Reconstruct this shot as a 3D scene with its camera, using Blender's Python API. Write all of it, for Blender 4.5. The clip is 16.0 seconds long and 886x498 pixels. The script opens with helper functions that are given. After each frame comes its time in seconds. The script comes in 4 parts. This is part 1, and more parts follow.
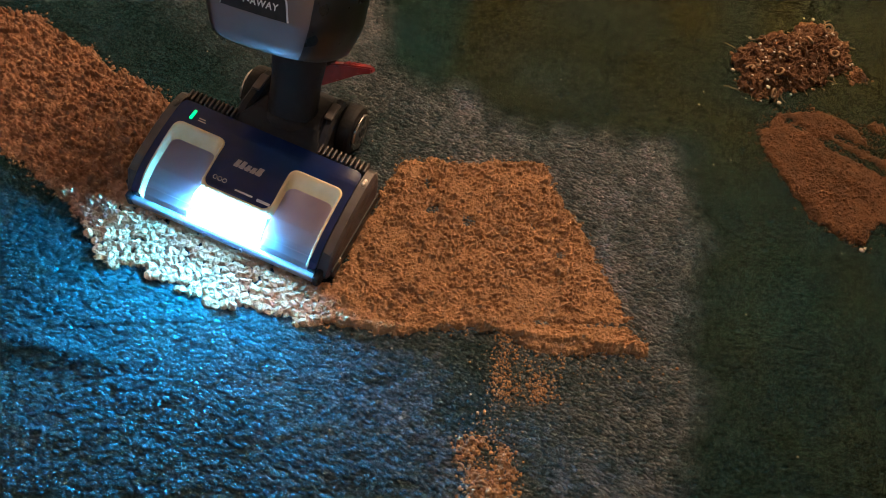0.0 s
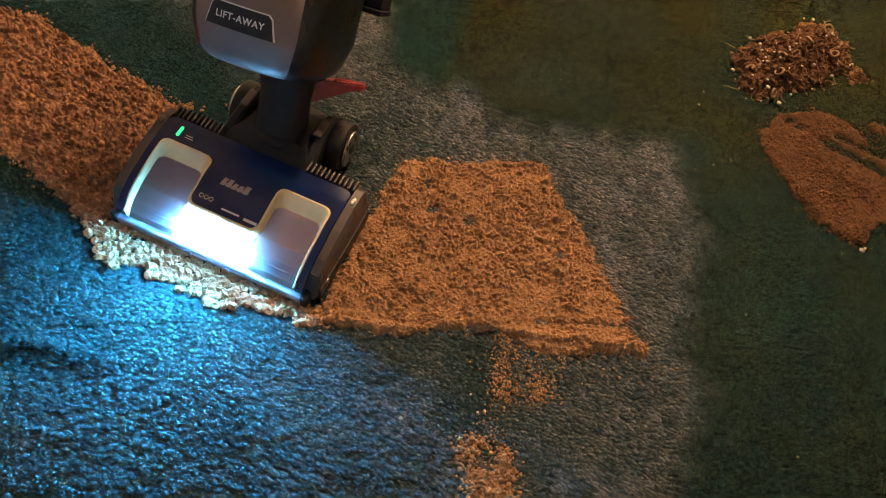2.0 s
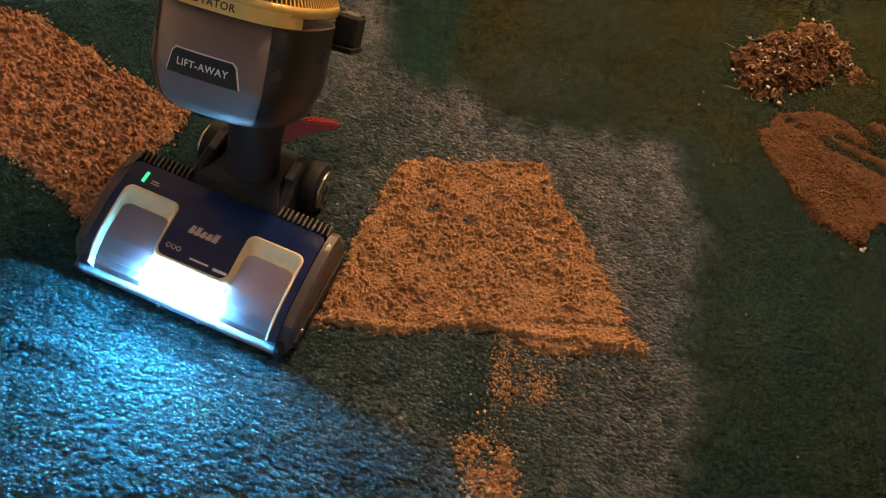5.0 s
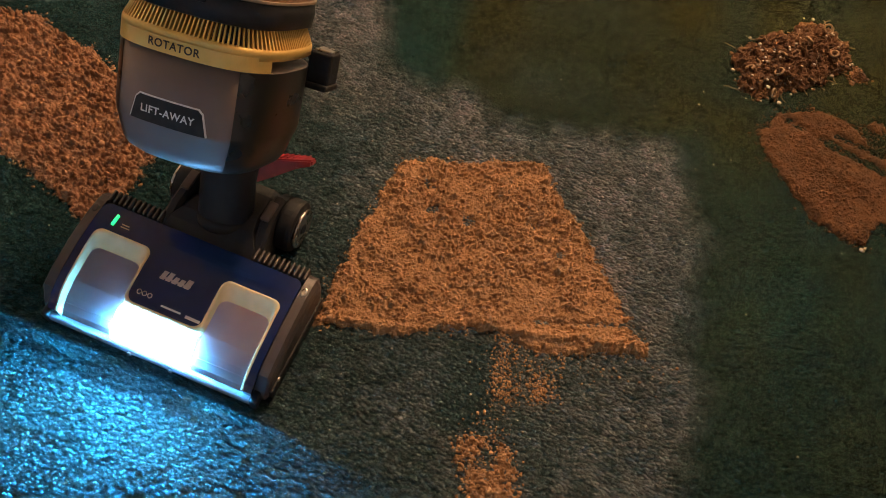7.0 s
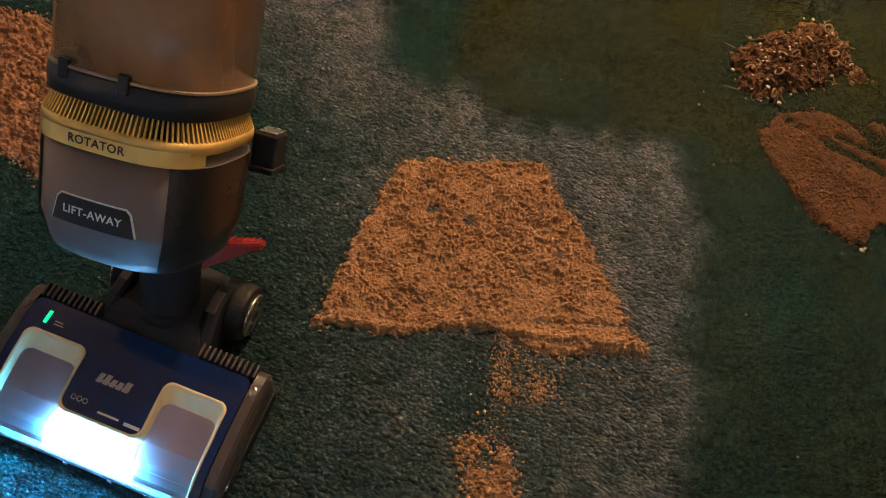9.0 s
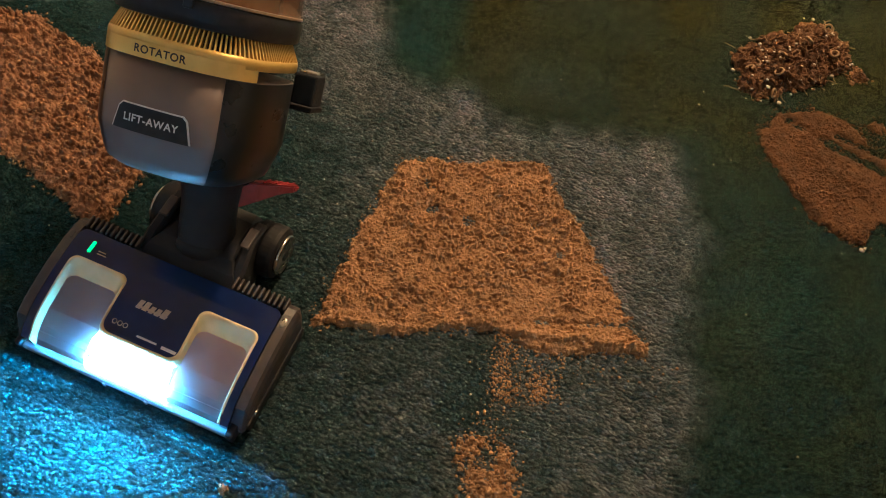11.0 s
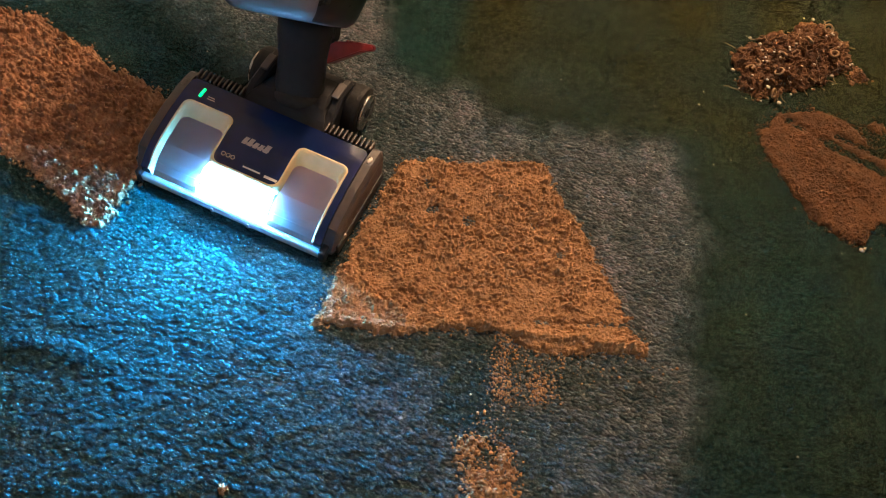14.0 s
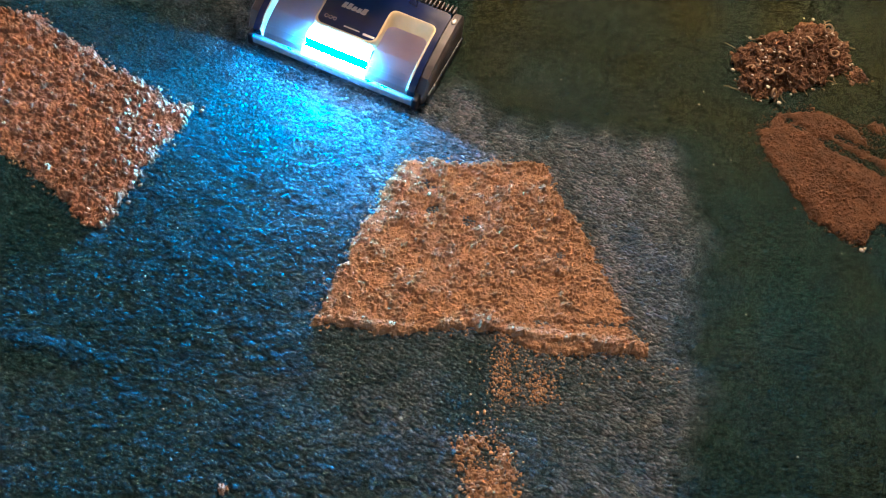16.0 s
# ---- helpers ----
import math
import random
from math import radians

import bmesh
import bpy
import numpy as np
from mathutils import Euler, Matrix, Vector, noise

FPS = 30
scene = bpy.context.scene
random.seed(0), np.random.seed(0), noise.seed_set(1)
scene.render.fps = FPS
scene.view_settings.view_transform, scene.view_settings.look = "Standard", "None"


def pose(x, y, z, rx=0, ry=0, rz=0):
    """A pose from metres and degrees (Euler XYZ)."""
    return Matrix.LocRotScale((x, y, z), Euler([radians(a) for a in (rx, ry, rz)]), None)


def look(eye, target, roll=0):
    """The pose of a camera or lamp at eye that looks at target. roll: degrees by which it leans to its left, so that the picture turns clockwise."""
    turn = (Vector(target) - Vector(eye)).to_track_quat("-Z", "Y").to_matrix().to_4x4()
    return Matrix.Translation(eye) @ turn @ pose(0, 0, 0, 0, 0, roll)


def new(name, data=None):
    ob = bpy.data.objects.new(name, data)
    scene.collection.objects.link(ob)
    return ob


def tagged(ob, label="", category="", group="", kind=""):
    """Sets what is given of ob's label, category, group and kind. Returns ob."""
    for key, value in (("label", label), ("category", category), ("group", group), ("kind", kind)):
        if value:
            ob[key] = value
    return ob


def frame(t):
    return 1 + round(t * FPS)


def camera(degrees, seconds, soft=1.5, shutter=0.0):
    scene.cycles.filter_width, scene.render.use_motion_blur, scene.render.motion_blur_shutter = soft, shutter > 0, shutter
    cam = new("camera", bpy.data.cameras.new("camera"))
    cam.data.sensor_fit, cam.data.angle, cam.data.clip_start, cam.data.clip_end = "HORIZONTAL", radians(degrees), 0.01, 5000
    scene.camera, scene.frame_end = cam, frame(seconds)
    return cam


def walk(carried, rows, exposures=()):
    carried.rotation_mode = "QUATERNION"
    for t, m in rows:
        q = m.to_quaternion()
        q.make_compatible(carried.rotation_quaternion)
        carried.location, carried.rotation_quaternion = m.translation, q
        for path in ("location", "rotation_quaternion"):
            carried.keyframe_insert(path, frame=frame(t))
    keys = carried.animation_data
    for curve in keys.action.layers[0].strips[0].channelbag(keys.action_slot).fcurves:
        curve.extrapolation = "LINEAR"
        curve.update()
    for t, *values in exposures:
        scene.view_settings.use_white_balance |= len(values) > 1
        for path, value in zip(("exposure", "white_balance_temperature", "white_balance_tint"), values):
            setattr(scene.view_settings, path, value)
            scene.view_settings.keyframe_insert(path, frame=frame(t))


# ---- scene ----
EYE = (0.0, 0.0, 0.948)
TILT = radians(58.949)
AIM = (0.0, math.cos(TILT), 0.948 - math.sin(TILT))
cam = camera(58.0, 16.0, soft=0.95)
walk(cam, [(0.0, look(EYE, AIM, 12.967)), (16.0, look(EYE, AIM, 12.967))],
     exposures=[(0.0, -0.08, 5750, 9), (1.0, -0.06, 5800, 9), (1.5, 0.08, 6150, 10), (3.0, 0.1, 6450, 10), (7.0, 0.0, 6150, 10), (8.5, -0.05, 5950, 8), (11.4, 0.06, 5750, 0), (12.5, 0.08, 5550, 2), (14.0, 0.24, 5800, 7), (15.2, 0.30, 5550, 8), (15.7, 0.28, 5300, 7), (16.0, 0.45, 4900, 6)])

# ---- world and lamps ----
world = bpy.data.worlds.new("night_room")
world.use_nodes = True
world.node_tree.nodes["Background"].inputs[0].default_value = (0.10, 0.13, 0.16, 1)
world.node_tree.nodes["Background"].inputs[1].default_value = 0.05
scene.world = world


LAMP_AT = (0.35, 2.30, 1.95)
bulb_light = bpy.data.lights.new("lamp_bulb", "POINT")
bulb_light.energy, bulb_light.color, bulb_light.shadow_soft_size = 228.0, (1.0, 0.62, 0.34), 0.10
new("lamp_bulb", bulb_light).location = LAMP_AT

# ---- materials ----


def mat(name, c1, c2=None, scale=40.0, rough=0.5, metal=0.0, bump=0.0, bump_scale=300.0, island=0.0,
        alpha=1.0, coat=0.0, emit=0.0, emit_colour=None, detail=6.0, rough_var=0.1, sheen=0.0):
    m = bpy.data.materials.new(name)
    m.use_nodes = True
    nt = m.node_tree
    p = nt.nodes["Principled BSDF"]
    coord = nt.nodes.new("ShaderNodeTexCoord")
    c2 = c2 or tuple(v * 0.8 for v in c1)
    n = nt.nodes.new("ShaderNodeTexNoise")
    n.inputs["Scale"].default_value, n.inputs["Detail"].default_value = scale, detail
    nt.links.new(coord.outputs["Object"], n.inputs["Vector"])
    mix = nt.nodes.new("ShaderNodeMix")
    mix.data_type = "RGBA"
    mix.inputs["A"].default_value, mix.inputs["B"].default_value = (*c1, 1), (*c2, 1)
    fac = n.outputs["Fac"]
    ramp = nt.nodes.new("ShaderNodeMapRange")
    ramp.inputs["From Min"].default_value, ramp.inputs["From Max"].default_value = 0.32, 0.68
    nt.links.new(fac, ramp.inputs["Value"])
    fac = ramp.outputs["Result"]
    if island:
        geo = nt.nodes.new("ShaderNodeNewGeometry")
        mm = nt.nodes.new("ShaderNodeMix")
        mm.inputs["Factor"].default_value = island
        nt.links.new(fac, mm.inputs["A"])
        nt.links.new(geo.outputs["Random Per Island"], mm.inputs["B"])
        fac = mm.outputs["Result"]
    nt.links.new(fac, mix.inputs["Factor"])
    nt.links.new(mix.outputs["Result"], p.inputs["Base Color"])
    rr = nt.nodes.new("ShaderNodeMapRange")
    rr.inputs["To Min"].default_value = max(0.02, rough - rough_var)
    rr.inputs["To Max"].default_value = min(1.0, rough + rough_var)
    nt.links.new(n.outputs["Fac"], rr.inputs["Value"])
    nt.links.new(rr.outputs["Result"], p.inputs["Roughness"])
    p.inputs["Metallic"].default_value = metal
    p.inputs["Alpha"].default_value = alpha
    p.inputs["Coat Weight"].default_value = coat
    p.inputs["Sheen Weight"].default_value = sheen
    if emit:
        p.inputs["Emission Color"].default_value = (*(emit_colour or c1), 1)
        p.inputs["Emission Strength"].default_value = emit
    if bump:
        n2 = nt.nodes.new("ShaderNodeTexNoise")
        n2.inputs["Scale"].default_value, n2.inputs["Detail"].default_value = bump_scale, 4.0
        nt.links.new(coord.outputs["Object"], n2.inputs["Vector"])
        b = nt.nodes.new("ShaderNodeBump")
        b.inputs["Strength"].default_value, b.inputs["Distance"].default_value = bump, 0.002
        nt.links.new(n2.outputs["Fac"], b.inputs["Height"])
        nt.links.new(b.outputs["Normal"], p.inputs["Normal"])
    return m


def carpet_material(name):
    """Blue cut pile; the nap's paler and warmer sheen is painted in by two point attributes."""
    m = mat(name, (0.020, 0.078, 0.082), (0.052, 0.176, 0.184), 9.0, 0.95, 0, 0.5, 900.0, island=0.8)
    nt = m.node_tree
    p = nt.nodes["Principled BSDF"]
    old = p.inputs["Base Color"].links[0].from_socket
    at = nt.nodes.new("ShaderNodeAttribute")
    at.attribute_name = "nap_sheen"
    mix = nt.nodes.new("ShaderNodeMix")
    mix.data_type = "RGBA"
    mix.inputs["B"].default_value = (0.50, 0.49, 0.52, 1)
    nt.links.new(old, mix.inputs["A"])
    nt.links.new(at.outputs["Fac"], mix.inputs["Factor"])
    # olive colours stand in for the warm sheen of the far pile
    warm_sheen = nt.nodes.new("ShaderNodeAttribute")
    warm_sheen.attribute_name = "warm_sheen"
    warmed = nt.nodes.new("ShaderNodeMix")
    warmed.data_type = "RGBA"
    olive_tint = nt.nodes.new("ShaderNodeMix")
    olive_tint.data_type = "RGBA"
    olive_tint.inputs["A"].default_value, olive_tint.inputs["B"].default_value = (0.058, 0.063, 0.025, 1), (0.145, 0.150, 0.060, 1)
    nt.links.new(nt.nodes["Geometry"].outputs["Random Per Island"], olive_tint.inputs["Factor"])
    nt.links.new(olive_tint.outputs["Result"], warmed.inputs["B"])
    nt.links.new(mix.outputs["Result"], warmed.inputs["A"])
    nt.links.new(warm_sheen.outputs["Fac"], warmed.inputs["Factor"])
    mix = warmed
    nt.links.new(mix.outputs["Result"], p.inputs["Base Color"])
    p.inputs["Specular IOR Level"].default_value = 0.1
    fibre = nt.nodes.new("ShaderNodeBsdfTranslucent")
    nt.links.new(mix.outputs["Result"], fibre.inputs["Color"])
    both = nt.nodes.new("ShaderNodeMixShader")
    both.inputs[0].default_value = 0.55
    nt.links.new(p.outputs[0], both.inputs[1])
    nt.links.new(fibre.outputs[0], both.inputs[2])
    # a tuft is a loose bundle: light and sight pass between its fibres
    gap = nt.nodes.new("ShaderNodeBsdfTransparent")
    strands = nt.nodes.new("ShaderNodeTexNoise")
    strands.inputs["Scale"].default_value, strands.inputs["Detail"].default_value = 1100.0, 3.0
    nt.links.new(nt.nodes["Texture Coordinate"].outputs["Object"], strands.inputs["Vector"])
    open_share = nt.nodes.new("ShaderNodeMapRange")
    open_share.inputs["From Min"].default_value, open_share.inputs["From Max"].default_value = 0.35, 0.65
    open_share.inputs["To Min"].default_value, open_share.inputs["To Max"].default_value = 0.19, 0.71
    nt.links.new(strands.outputs["Fac"], open_share.inputs["Value"])
    loose = nt.nodes.new("ShaderNodeMixShader")
    nt.links.new(open_share.outputs["Result"], loose.inputs[0])
    nt.links.new(both.outputs[0], loose.inputs[1])
    nt.links.new(gap.outputs[0], loose.inputs[2])
    nt.links.new(loose.outputs[0], nt.nodes["Material Output"].inputs[0])
    return m


CARPET = carpet_material("blue_carpet_pile")
BACKING = mat("carpet_backing", (0.026, 0.060, 0.068), (0.036, 0.078, 0.088), 60, 0.95, 0, 0.6, 300)
CRUMB = mat("brown_crumb", (0.35, 0.190, 0.090), (0.285, 0.150, 0.068), 70, 0.95, 0, 0.9, 700, detail=10)
CRUMB_BITS = mat("crumb_bits", (0.44, 0.262, 0.130), (0.21, 0.106, 0.045), 90, 0.9, 0, 0.5, 900, island=0.9)
# crumb colours again for the coarser heap, darkened with the vacuum's shadow
COARSE = mat("coarse_shaded_crumb", (0.36, 0.180, 0.092), (0.19, 0.088, 0.042), 70, 0.95, 0, 0.9, 700, detail=10)
COARSE_BITS = mat("coarse_crumb_bits", (0.36, 0.195, 0.10), (0.17, 0.082, 0.038), 90, 0.9, 0, 0.5, 900, island=0.9)
POWDER = mat("fine_brown_powder", (0.092, 0.035, 0.006), (0.055, 0.021, 0.004), 60, 0.95, 0, 0.7, 900, detail=10)
FLUFF = mat("brown_fluff", (0.195, 0.088, 0.032), (0.085, 0.037, 0.014), 90, 0.95, 0, 0.8, 700, island=0.5)
OAT = mat("pale_cereal", (0.34, 0.215, 0.115), (0.24, 0.14, 0.07), 150, 0.8, 0, 0.4, 600, island=0.4)
FLAKE = mat("white_flake", (0.52, 0.44, 0.34), (0.4, 0.32, 0.24), 200, 0.7, 0, 0.3, 600, island=0.4)
PLASTER = mat("painted_plaster", (0.72, 0.68, 0.62), (0.66, 0.62, 0.56), 6, 0.85, 0, 0.2, 90)
CHARCOAL = mat("charcoal_plastic", (0.009, 0.010, 0.013), (0.013, 0.014, 0.017), 120, 0.5, 0, 0.25, 1500)
GREY_SHELL = mat("warm_grey_plastic", (0.066, 0.054, 0.053), (0.048, 0.040, 0.040), 90, 0.4, 0.1, 0.15, 1600)
BLACK = mat("black_plastic", (0.012, 0.012, 0.014), (0.02, 0.02, 0.022), 90, 0.38, 0, 0.15, 1500)
RUBBER = mat("black_rubber", (0.008, 0.008, 0.009), (0.016, 0.016, 0.016), 120, 0.6, 0, 0.3, 1200)
for dull in (CHARCOAL, RUBBER, BLACK):
    dull.node_tree.nodes["Principled BSDF"].inputs["Specular IOR Level"].default_value = 0.25
NAVY = mat("navy_gloss_panel", (0.003, 0.011, 0.072), (0.002, 0.008, 0.050), 30, 0.20, 0.0, 0, coat=0.1, rough_var=0.05)
CREAM = mat("cream_window_rim", (0.62, 0.50, 0.28), (0.55, 0.43, 0.23), 60, 0.4, 0.1, 0.1, 900)
LENS = mat("milky_clear_lens", (0.30, 0.25, 0.27), (0.22, 0.18, 0.21), 35, 0.22, 0, 0)
lens_nt = LENS.node_tree
milk = lens_nt.nodes.new("ShaderNodeBsdfTranslucent")
milk.inputs["Color"].default_value = (0.78, 0.55, 0.50, 1)
lens_mix = lens_nt.nodes.new("ShaderNodeMixShader")
lens_mix.inputs[0].default_value = 0.5
lens_nt.links.new(lens_nt.nodes["Principled BSDF"].outputs[0], lens_mix.inputs[1])
lens_nt.links.new(milk.outputs[0], lens_mix.inputs[2])
lens_nt.links.new(lens_mix.outputs[0], lens_nt.nodes["Material Output"].inputs[0])
LENS_GLOW = mat("lens_glow", (0.9, 0.95, 1.0), None, 50, 0.4, emit=110.0, emit_colour=(0.95, 0.86, 0.92))
BUMPER = mat("clear_grey_bumper", (0.33, 0.36, 0.42), (0.25, 0.27, 0.32), 60, 0.3, 0, 0, alpha=0.85)
BRONZE = mat("bronze_metallic_shell", (0.185, 0.145, 0.134), (0.155, 0.122, 0.112), 14, 0.48, 0.5, 0.03, 2500, rough_var=0.06)
DARK_SHELL = mat("near_black_shell", (0.009, 0.008, 0.008), (0.007, 0.006, 0.006), 20, 0.30, 0.0, 0.03, 2000)
GOLD = mat("gold_ring", (0.68, 0.46, 0.13), (0.58, 0.38, 0.10), 40, 0.36, 0.4, 0.05, 1500)
# brown tint holds dusty haze and the warm reflection of the carpet
BIN = mat("dusty_reflection_bin", (0.50, 0.26, 0.12), (0.30, 0.15, 0.07), 14, 0.18, 0, 0, alpha=0.74, coat=0.5)
BIN_EDGE = mat("worn_clear_edge", (0.34, 0.24, 0.17), (0.26, 0.18, 0.12), 30, 0.3, 0, 0, alpha=0.9)
BIN_DUST = mat("dust_in_bin", (0.42, 0.25, 0.13), (0.16, 0.09, 0.05), 16, 0.9, 0, 0.4, 200)
RED = mat("red_pedal", (0.22, 0.010, 0.015), (0.16, 0.008, 0.011), 80, 0.35, 0, 0.1, 900)
SILVER = mat("silver_metal", (0.55, 0.50, 0.46), (0.45, 0.41, 0.38), 60, 0.28, 0.95)
WHITE_PRINT = mat("pale_print", (0.70, 0.68, 0.66), (0.6, 0.58, 0.56), 300, 0.4)
MARK = mat("pinkish_grey_print", (0.42, 0.37, 0.36), (0.33, 0.29, 0.29), 400, 0.4)
DARK_PRINT = mat("dark_print", (0.02, 0.015, 0.01), (0.03, 0.02, 0.015), 300, 0.5)
LED_GREEN = mat("green_status_light", (0.1, 0.9, 0.4), None, 50, 0.4, emit=1.5, emit_colour=(0.03, 1.0, 0.25))
LED_BAR = mat("headlight_diffuser", (0.9, 0.95, 1.0), None, 50, 0.4, emit=120.0, emit_colour=(0.16, 0.52, 1.0))
LED_STRIP = mat("headlight_leds", (0.9, 0.95, 1.0), None, 50, 0.4, emit=13500.0, emit_colour=(0.07, 0.49, 1.0))
SHADE = mat("linen_lampshade", (0.6, 0.5, 0.36), (0.52, 0.42, 0.3), 90, 0.9, 0, 0.4, 400)

# ---- mesh helpers ----


def link(name, me, material, parent=None, label=""):
    me.materials.append(material)
    ob = new(name, me)
    if parent is not None:
        ob.parent = parent
    if label:
        ob["label"] = label
    return ob


def part(name, bm, material, parent=None, label="", smooth=False):
    me = bpy.data.meshes.new(name)
    bmesh.ops.recalc_face_normals(bm, faces=bm.faces)
    bm.to_mesh(me)
    bm.free()
    if smooth:
        me.shade_smooth()
    return link(name, me, material, parent, label)


def np_mesh(name, verts, faces, smooth=False):
    """A mesh from arrays: verts (n, 3), faces (m, 3 or 4)."""
    me = bpy.data.meshes.new(name)
    k = faces.shape[1]
    me.vertices.add(len(verts))
    me.vertices.foreach_set("co", np.ascontiguousarray(verts, np.float32).ravel())
    me.loops.add(faces.size)
    me.loops.foreach_set("vertex_index", np.ascontiguousarray(faces, np.int32).ravel())
    me.polygons.add(len(faces))
    me.polygons.foreach_set("loop_start", np.arange(0, faces.size, k, dtype=np.int32))
    me.update(calc_edges=True)
    me.validate()
    if smooth:
        me.shade_smooth()
    return me


def box(bm, x0, x1, y0, y1, z0, z1, bevel=0.0, m=None):
    r = bmesh.ops.create_cube(bm, size=1.0)
    vs = r["verts"]
    for v in vs:
        v.co = Vector(((x0 + x1) / 2 + v.co.x * (x1 - x0), (y0 + y1) / 2 + v.co.y * (y1 - y0), (z0 + z1) / 2 + v.co.z * (z1 - z0)))
    if bevel:
        es = list({e for v in vs for e in v.link_edges})
        out = bmesh.ops.bevel(bm, geom=es, offset=bevel, segments=3, affect="EDGES", profile=0.5)
        vs = list({v for v in out["verts"]} | {v for v in vs if v.is_valid})
    if m is not None:
        bmesh.ops.transform(bm, matrix=m, verts=vs)
    return bm


def loft(bm, rings, close=True, cap=(True, True)):
    """Rings of equal length, joined in order."""
    rows = [[bm.verts.new(p) for p in ring] for ring in rings]
    n = len(rows[0])
    for a, b in zip(rows, rows[1:]):
        for i in range(n if close else n - 1):
            j = (i + 1) % n
            bm.faces.new((a[i], a[j], b[j], b[i]))
    if close and cap[0]:
        bm.faces.new(rows[0][::-1])
    if close and cap[1]:
        bm.faces.new(rows[-1])
    return rows


def circle(r, z, n=32, cx=0.0, cy=0.0):
    return [(cx + r * math.cos(2 * math.pi * i / n), cy + r * math.sin(2 * math.pi * i / n), z) for i in range(n)]


def lathe(bm, prof, m=None, n=32):
    start = len(bm.verts)
    loft(bm, [circle(max(r, 1e-4), z, n) for r, z in prof])
    bm.verts.ensure_lookup_table()
    if m is not None:
        bmesh.ops.transform(bm, matrix=m, verts=bm.verts[start:])
    return bm


def vnoise(x, y, seed=0):
    """Smooth value noise in 0..1 on arrays."""
    xi, yi = np.floor(x).astype(np.int64), np.floor(y).astype(np.int64)
    fx, fy = x - xi, y - yi
    fx, fy = fx * fx * (3 - 2 * fx), fy * fy * (3 - 2 * fy)

    def h(a, b):
        v = np.sin(a * 127.1 + b * 311.7 + seed * 74.7) * 43758.5453
        return v - np.floor(v)
    return (h(xi, yi) * (1 - fx) + h(xi + 1, yi) * fx) * (1 - fy) + (h(xi, yi + 1) * (1 - fx) + h(xi + 1, yi + 1) * fx) * fy


def inside_distance(x, y, poly):
    """Distance to the outline, positive inside."""
    p = np.array(poly)
    q = np.roll(p, -1, 0)
    best = np.full(x.shape, 9.0)
    inn = np.zeros(x.shape, bool)
    for (ax, ay), (bx, by) in zip(p, q):
        dx, dy = bx - ax, by - ay
        t = np.clip(((x - ax) * dx + (y - ay) * dy) / (dx * dx + dy * dy + 1e-12), 0, 1)
        best = np.minimum(best, np.hypot(x - ax - t * dx, y - ay - t * dy))
        c = (ay > y) != (by > y)
        inn ^= c & (x < dx * (y - ay) / (dy if abs(dy) > 1e-9 else 1e-9) + ax)
    return np.where(inn, best, -best)


# ---- room ----
def room():
    """A plain closed room round the patch of carpet."""
    X0, X1, Y0, Y1, H = -2.0, 2.7, -1.9, 2.9, 2.4
    n = 40
    xs, ys = np.linspace(X0, X1, n), np.linspace(Y0, Y1, n)
    gx, gy = np.meshgrid(xs, ys)
    v = np.stack([gx.ravel(), gy.ravel(), np.full(gx.size, -0.0002)], 1)
    i = np.arange(n * n).reshape(n, n)
    f = np.stack([i[:-1, :-1].ravel(), i[:-1, 1:].ravel(), i[1:, 1:].ravel(), i[1:, :-1].ravel()], 1)
    floor = link("floor", np_mesh("floor", v, f), BACKING)
    tagged(floor, "dark blue woven carpet backing under the pile", "floor", kind="structure")
    for name, b in (("wall_north", (X0, X1, Y1, Y1 + 0.1, -0.05, H)), ("wall_south", (X0, X1, Y0 - 0.1, Y0, -0.05, H)),
                    ("wall_east", (X1, X1 + 0.1, Y0, Y1, -0.05, H)), ("wall_west", (X0 - 0.1, X0, Y0, Y1, -0.05, H))):
        tagged(part(name, box(bmesh.new(), *b), PLASTER), "plain matt plaster wall in dim light", "wall", kind="structure")
    tagged(part("ceiling", box(bmesh.new(), X0, X1, Y0, Y1, H, H + 0.1), PLASTER), "plain matt plaster ceiling", "ceiling", kind="structure")


# stretch of the carpet brushed by earlier passes, painted paler for its nap
BRUSHED = [(-0.95, 1.3), (-0.25, 1.12), (-0.165, 0.96), (-0.145, 0.875), (-0.079, 0.855), (-0.018, 0.877), (0.03, 0.82), (0.142, 0.836), (0.313, 0.846), (0.375, 0.672),
           (0.337, 0.499), (0.377, 0.444), (0.30, 0.10), (-0.60, 0.0), (-0.95, 0.4)]
TRAPEZE = [(-0.087, 0.701), (-0.049, 0.716), (0.009, 0.725), (0.05, 0.739), (0.092, 0.749), (0.119, 0.752), (0.144, 0.71), (0.189, 0.652),
           (0.232, 0.587), (0.265, 0.532), (0.296, 0.479), (0.265, 0.471), (0.231, 0.466), (0.187, 0.45), (0.15, 0.446), (0.11, 0.459),
           (0.086, 0.466), (0.042, 0.457), (0.015, 0.443), (-0.035, 0.427), (-0.078, 0.42), (-0.116, 0.423), (-0.144, 0.41),
           (-0.131, 0.509), (-0.117, 0.578), (-0.102, 0.651)]
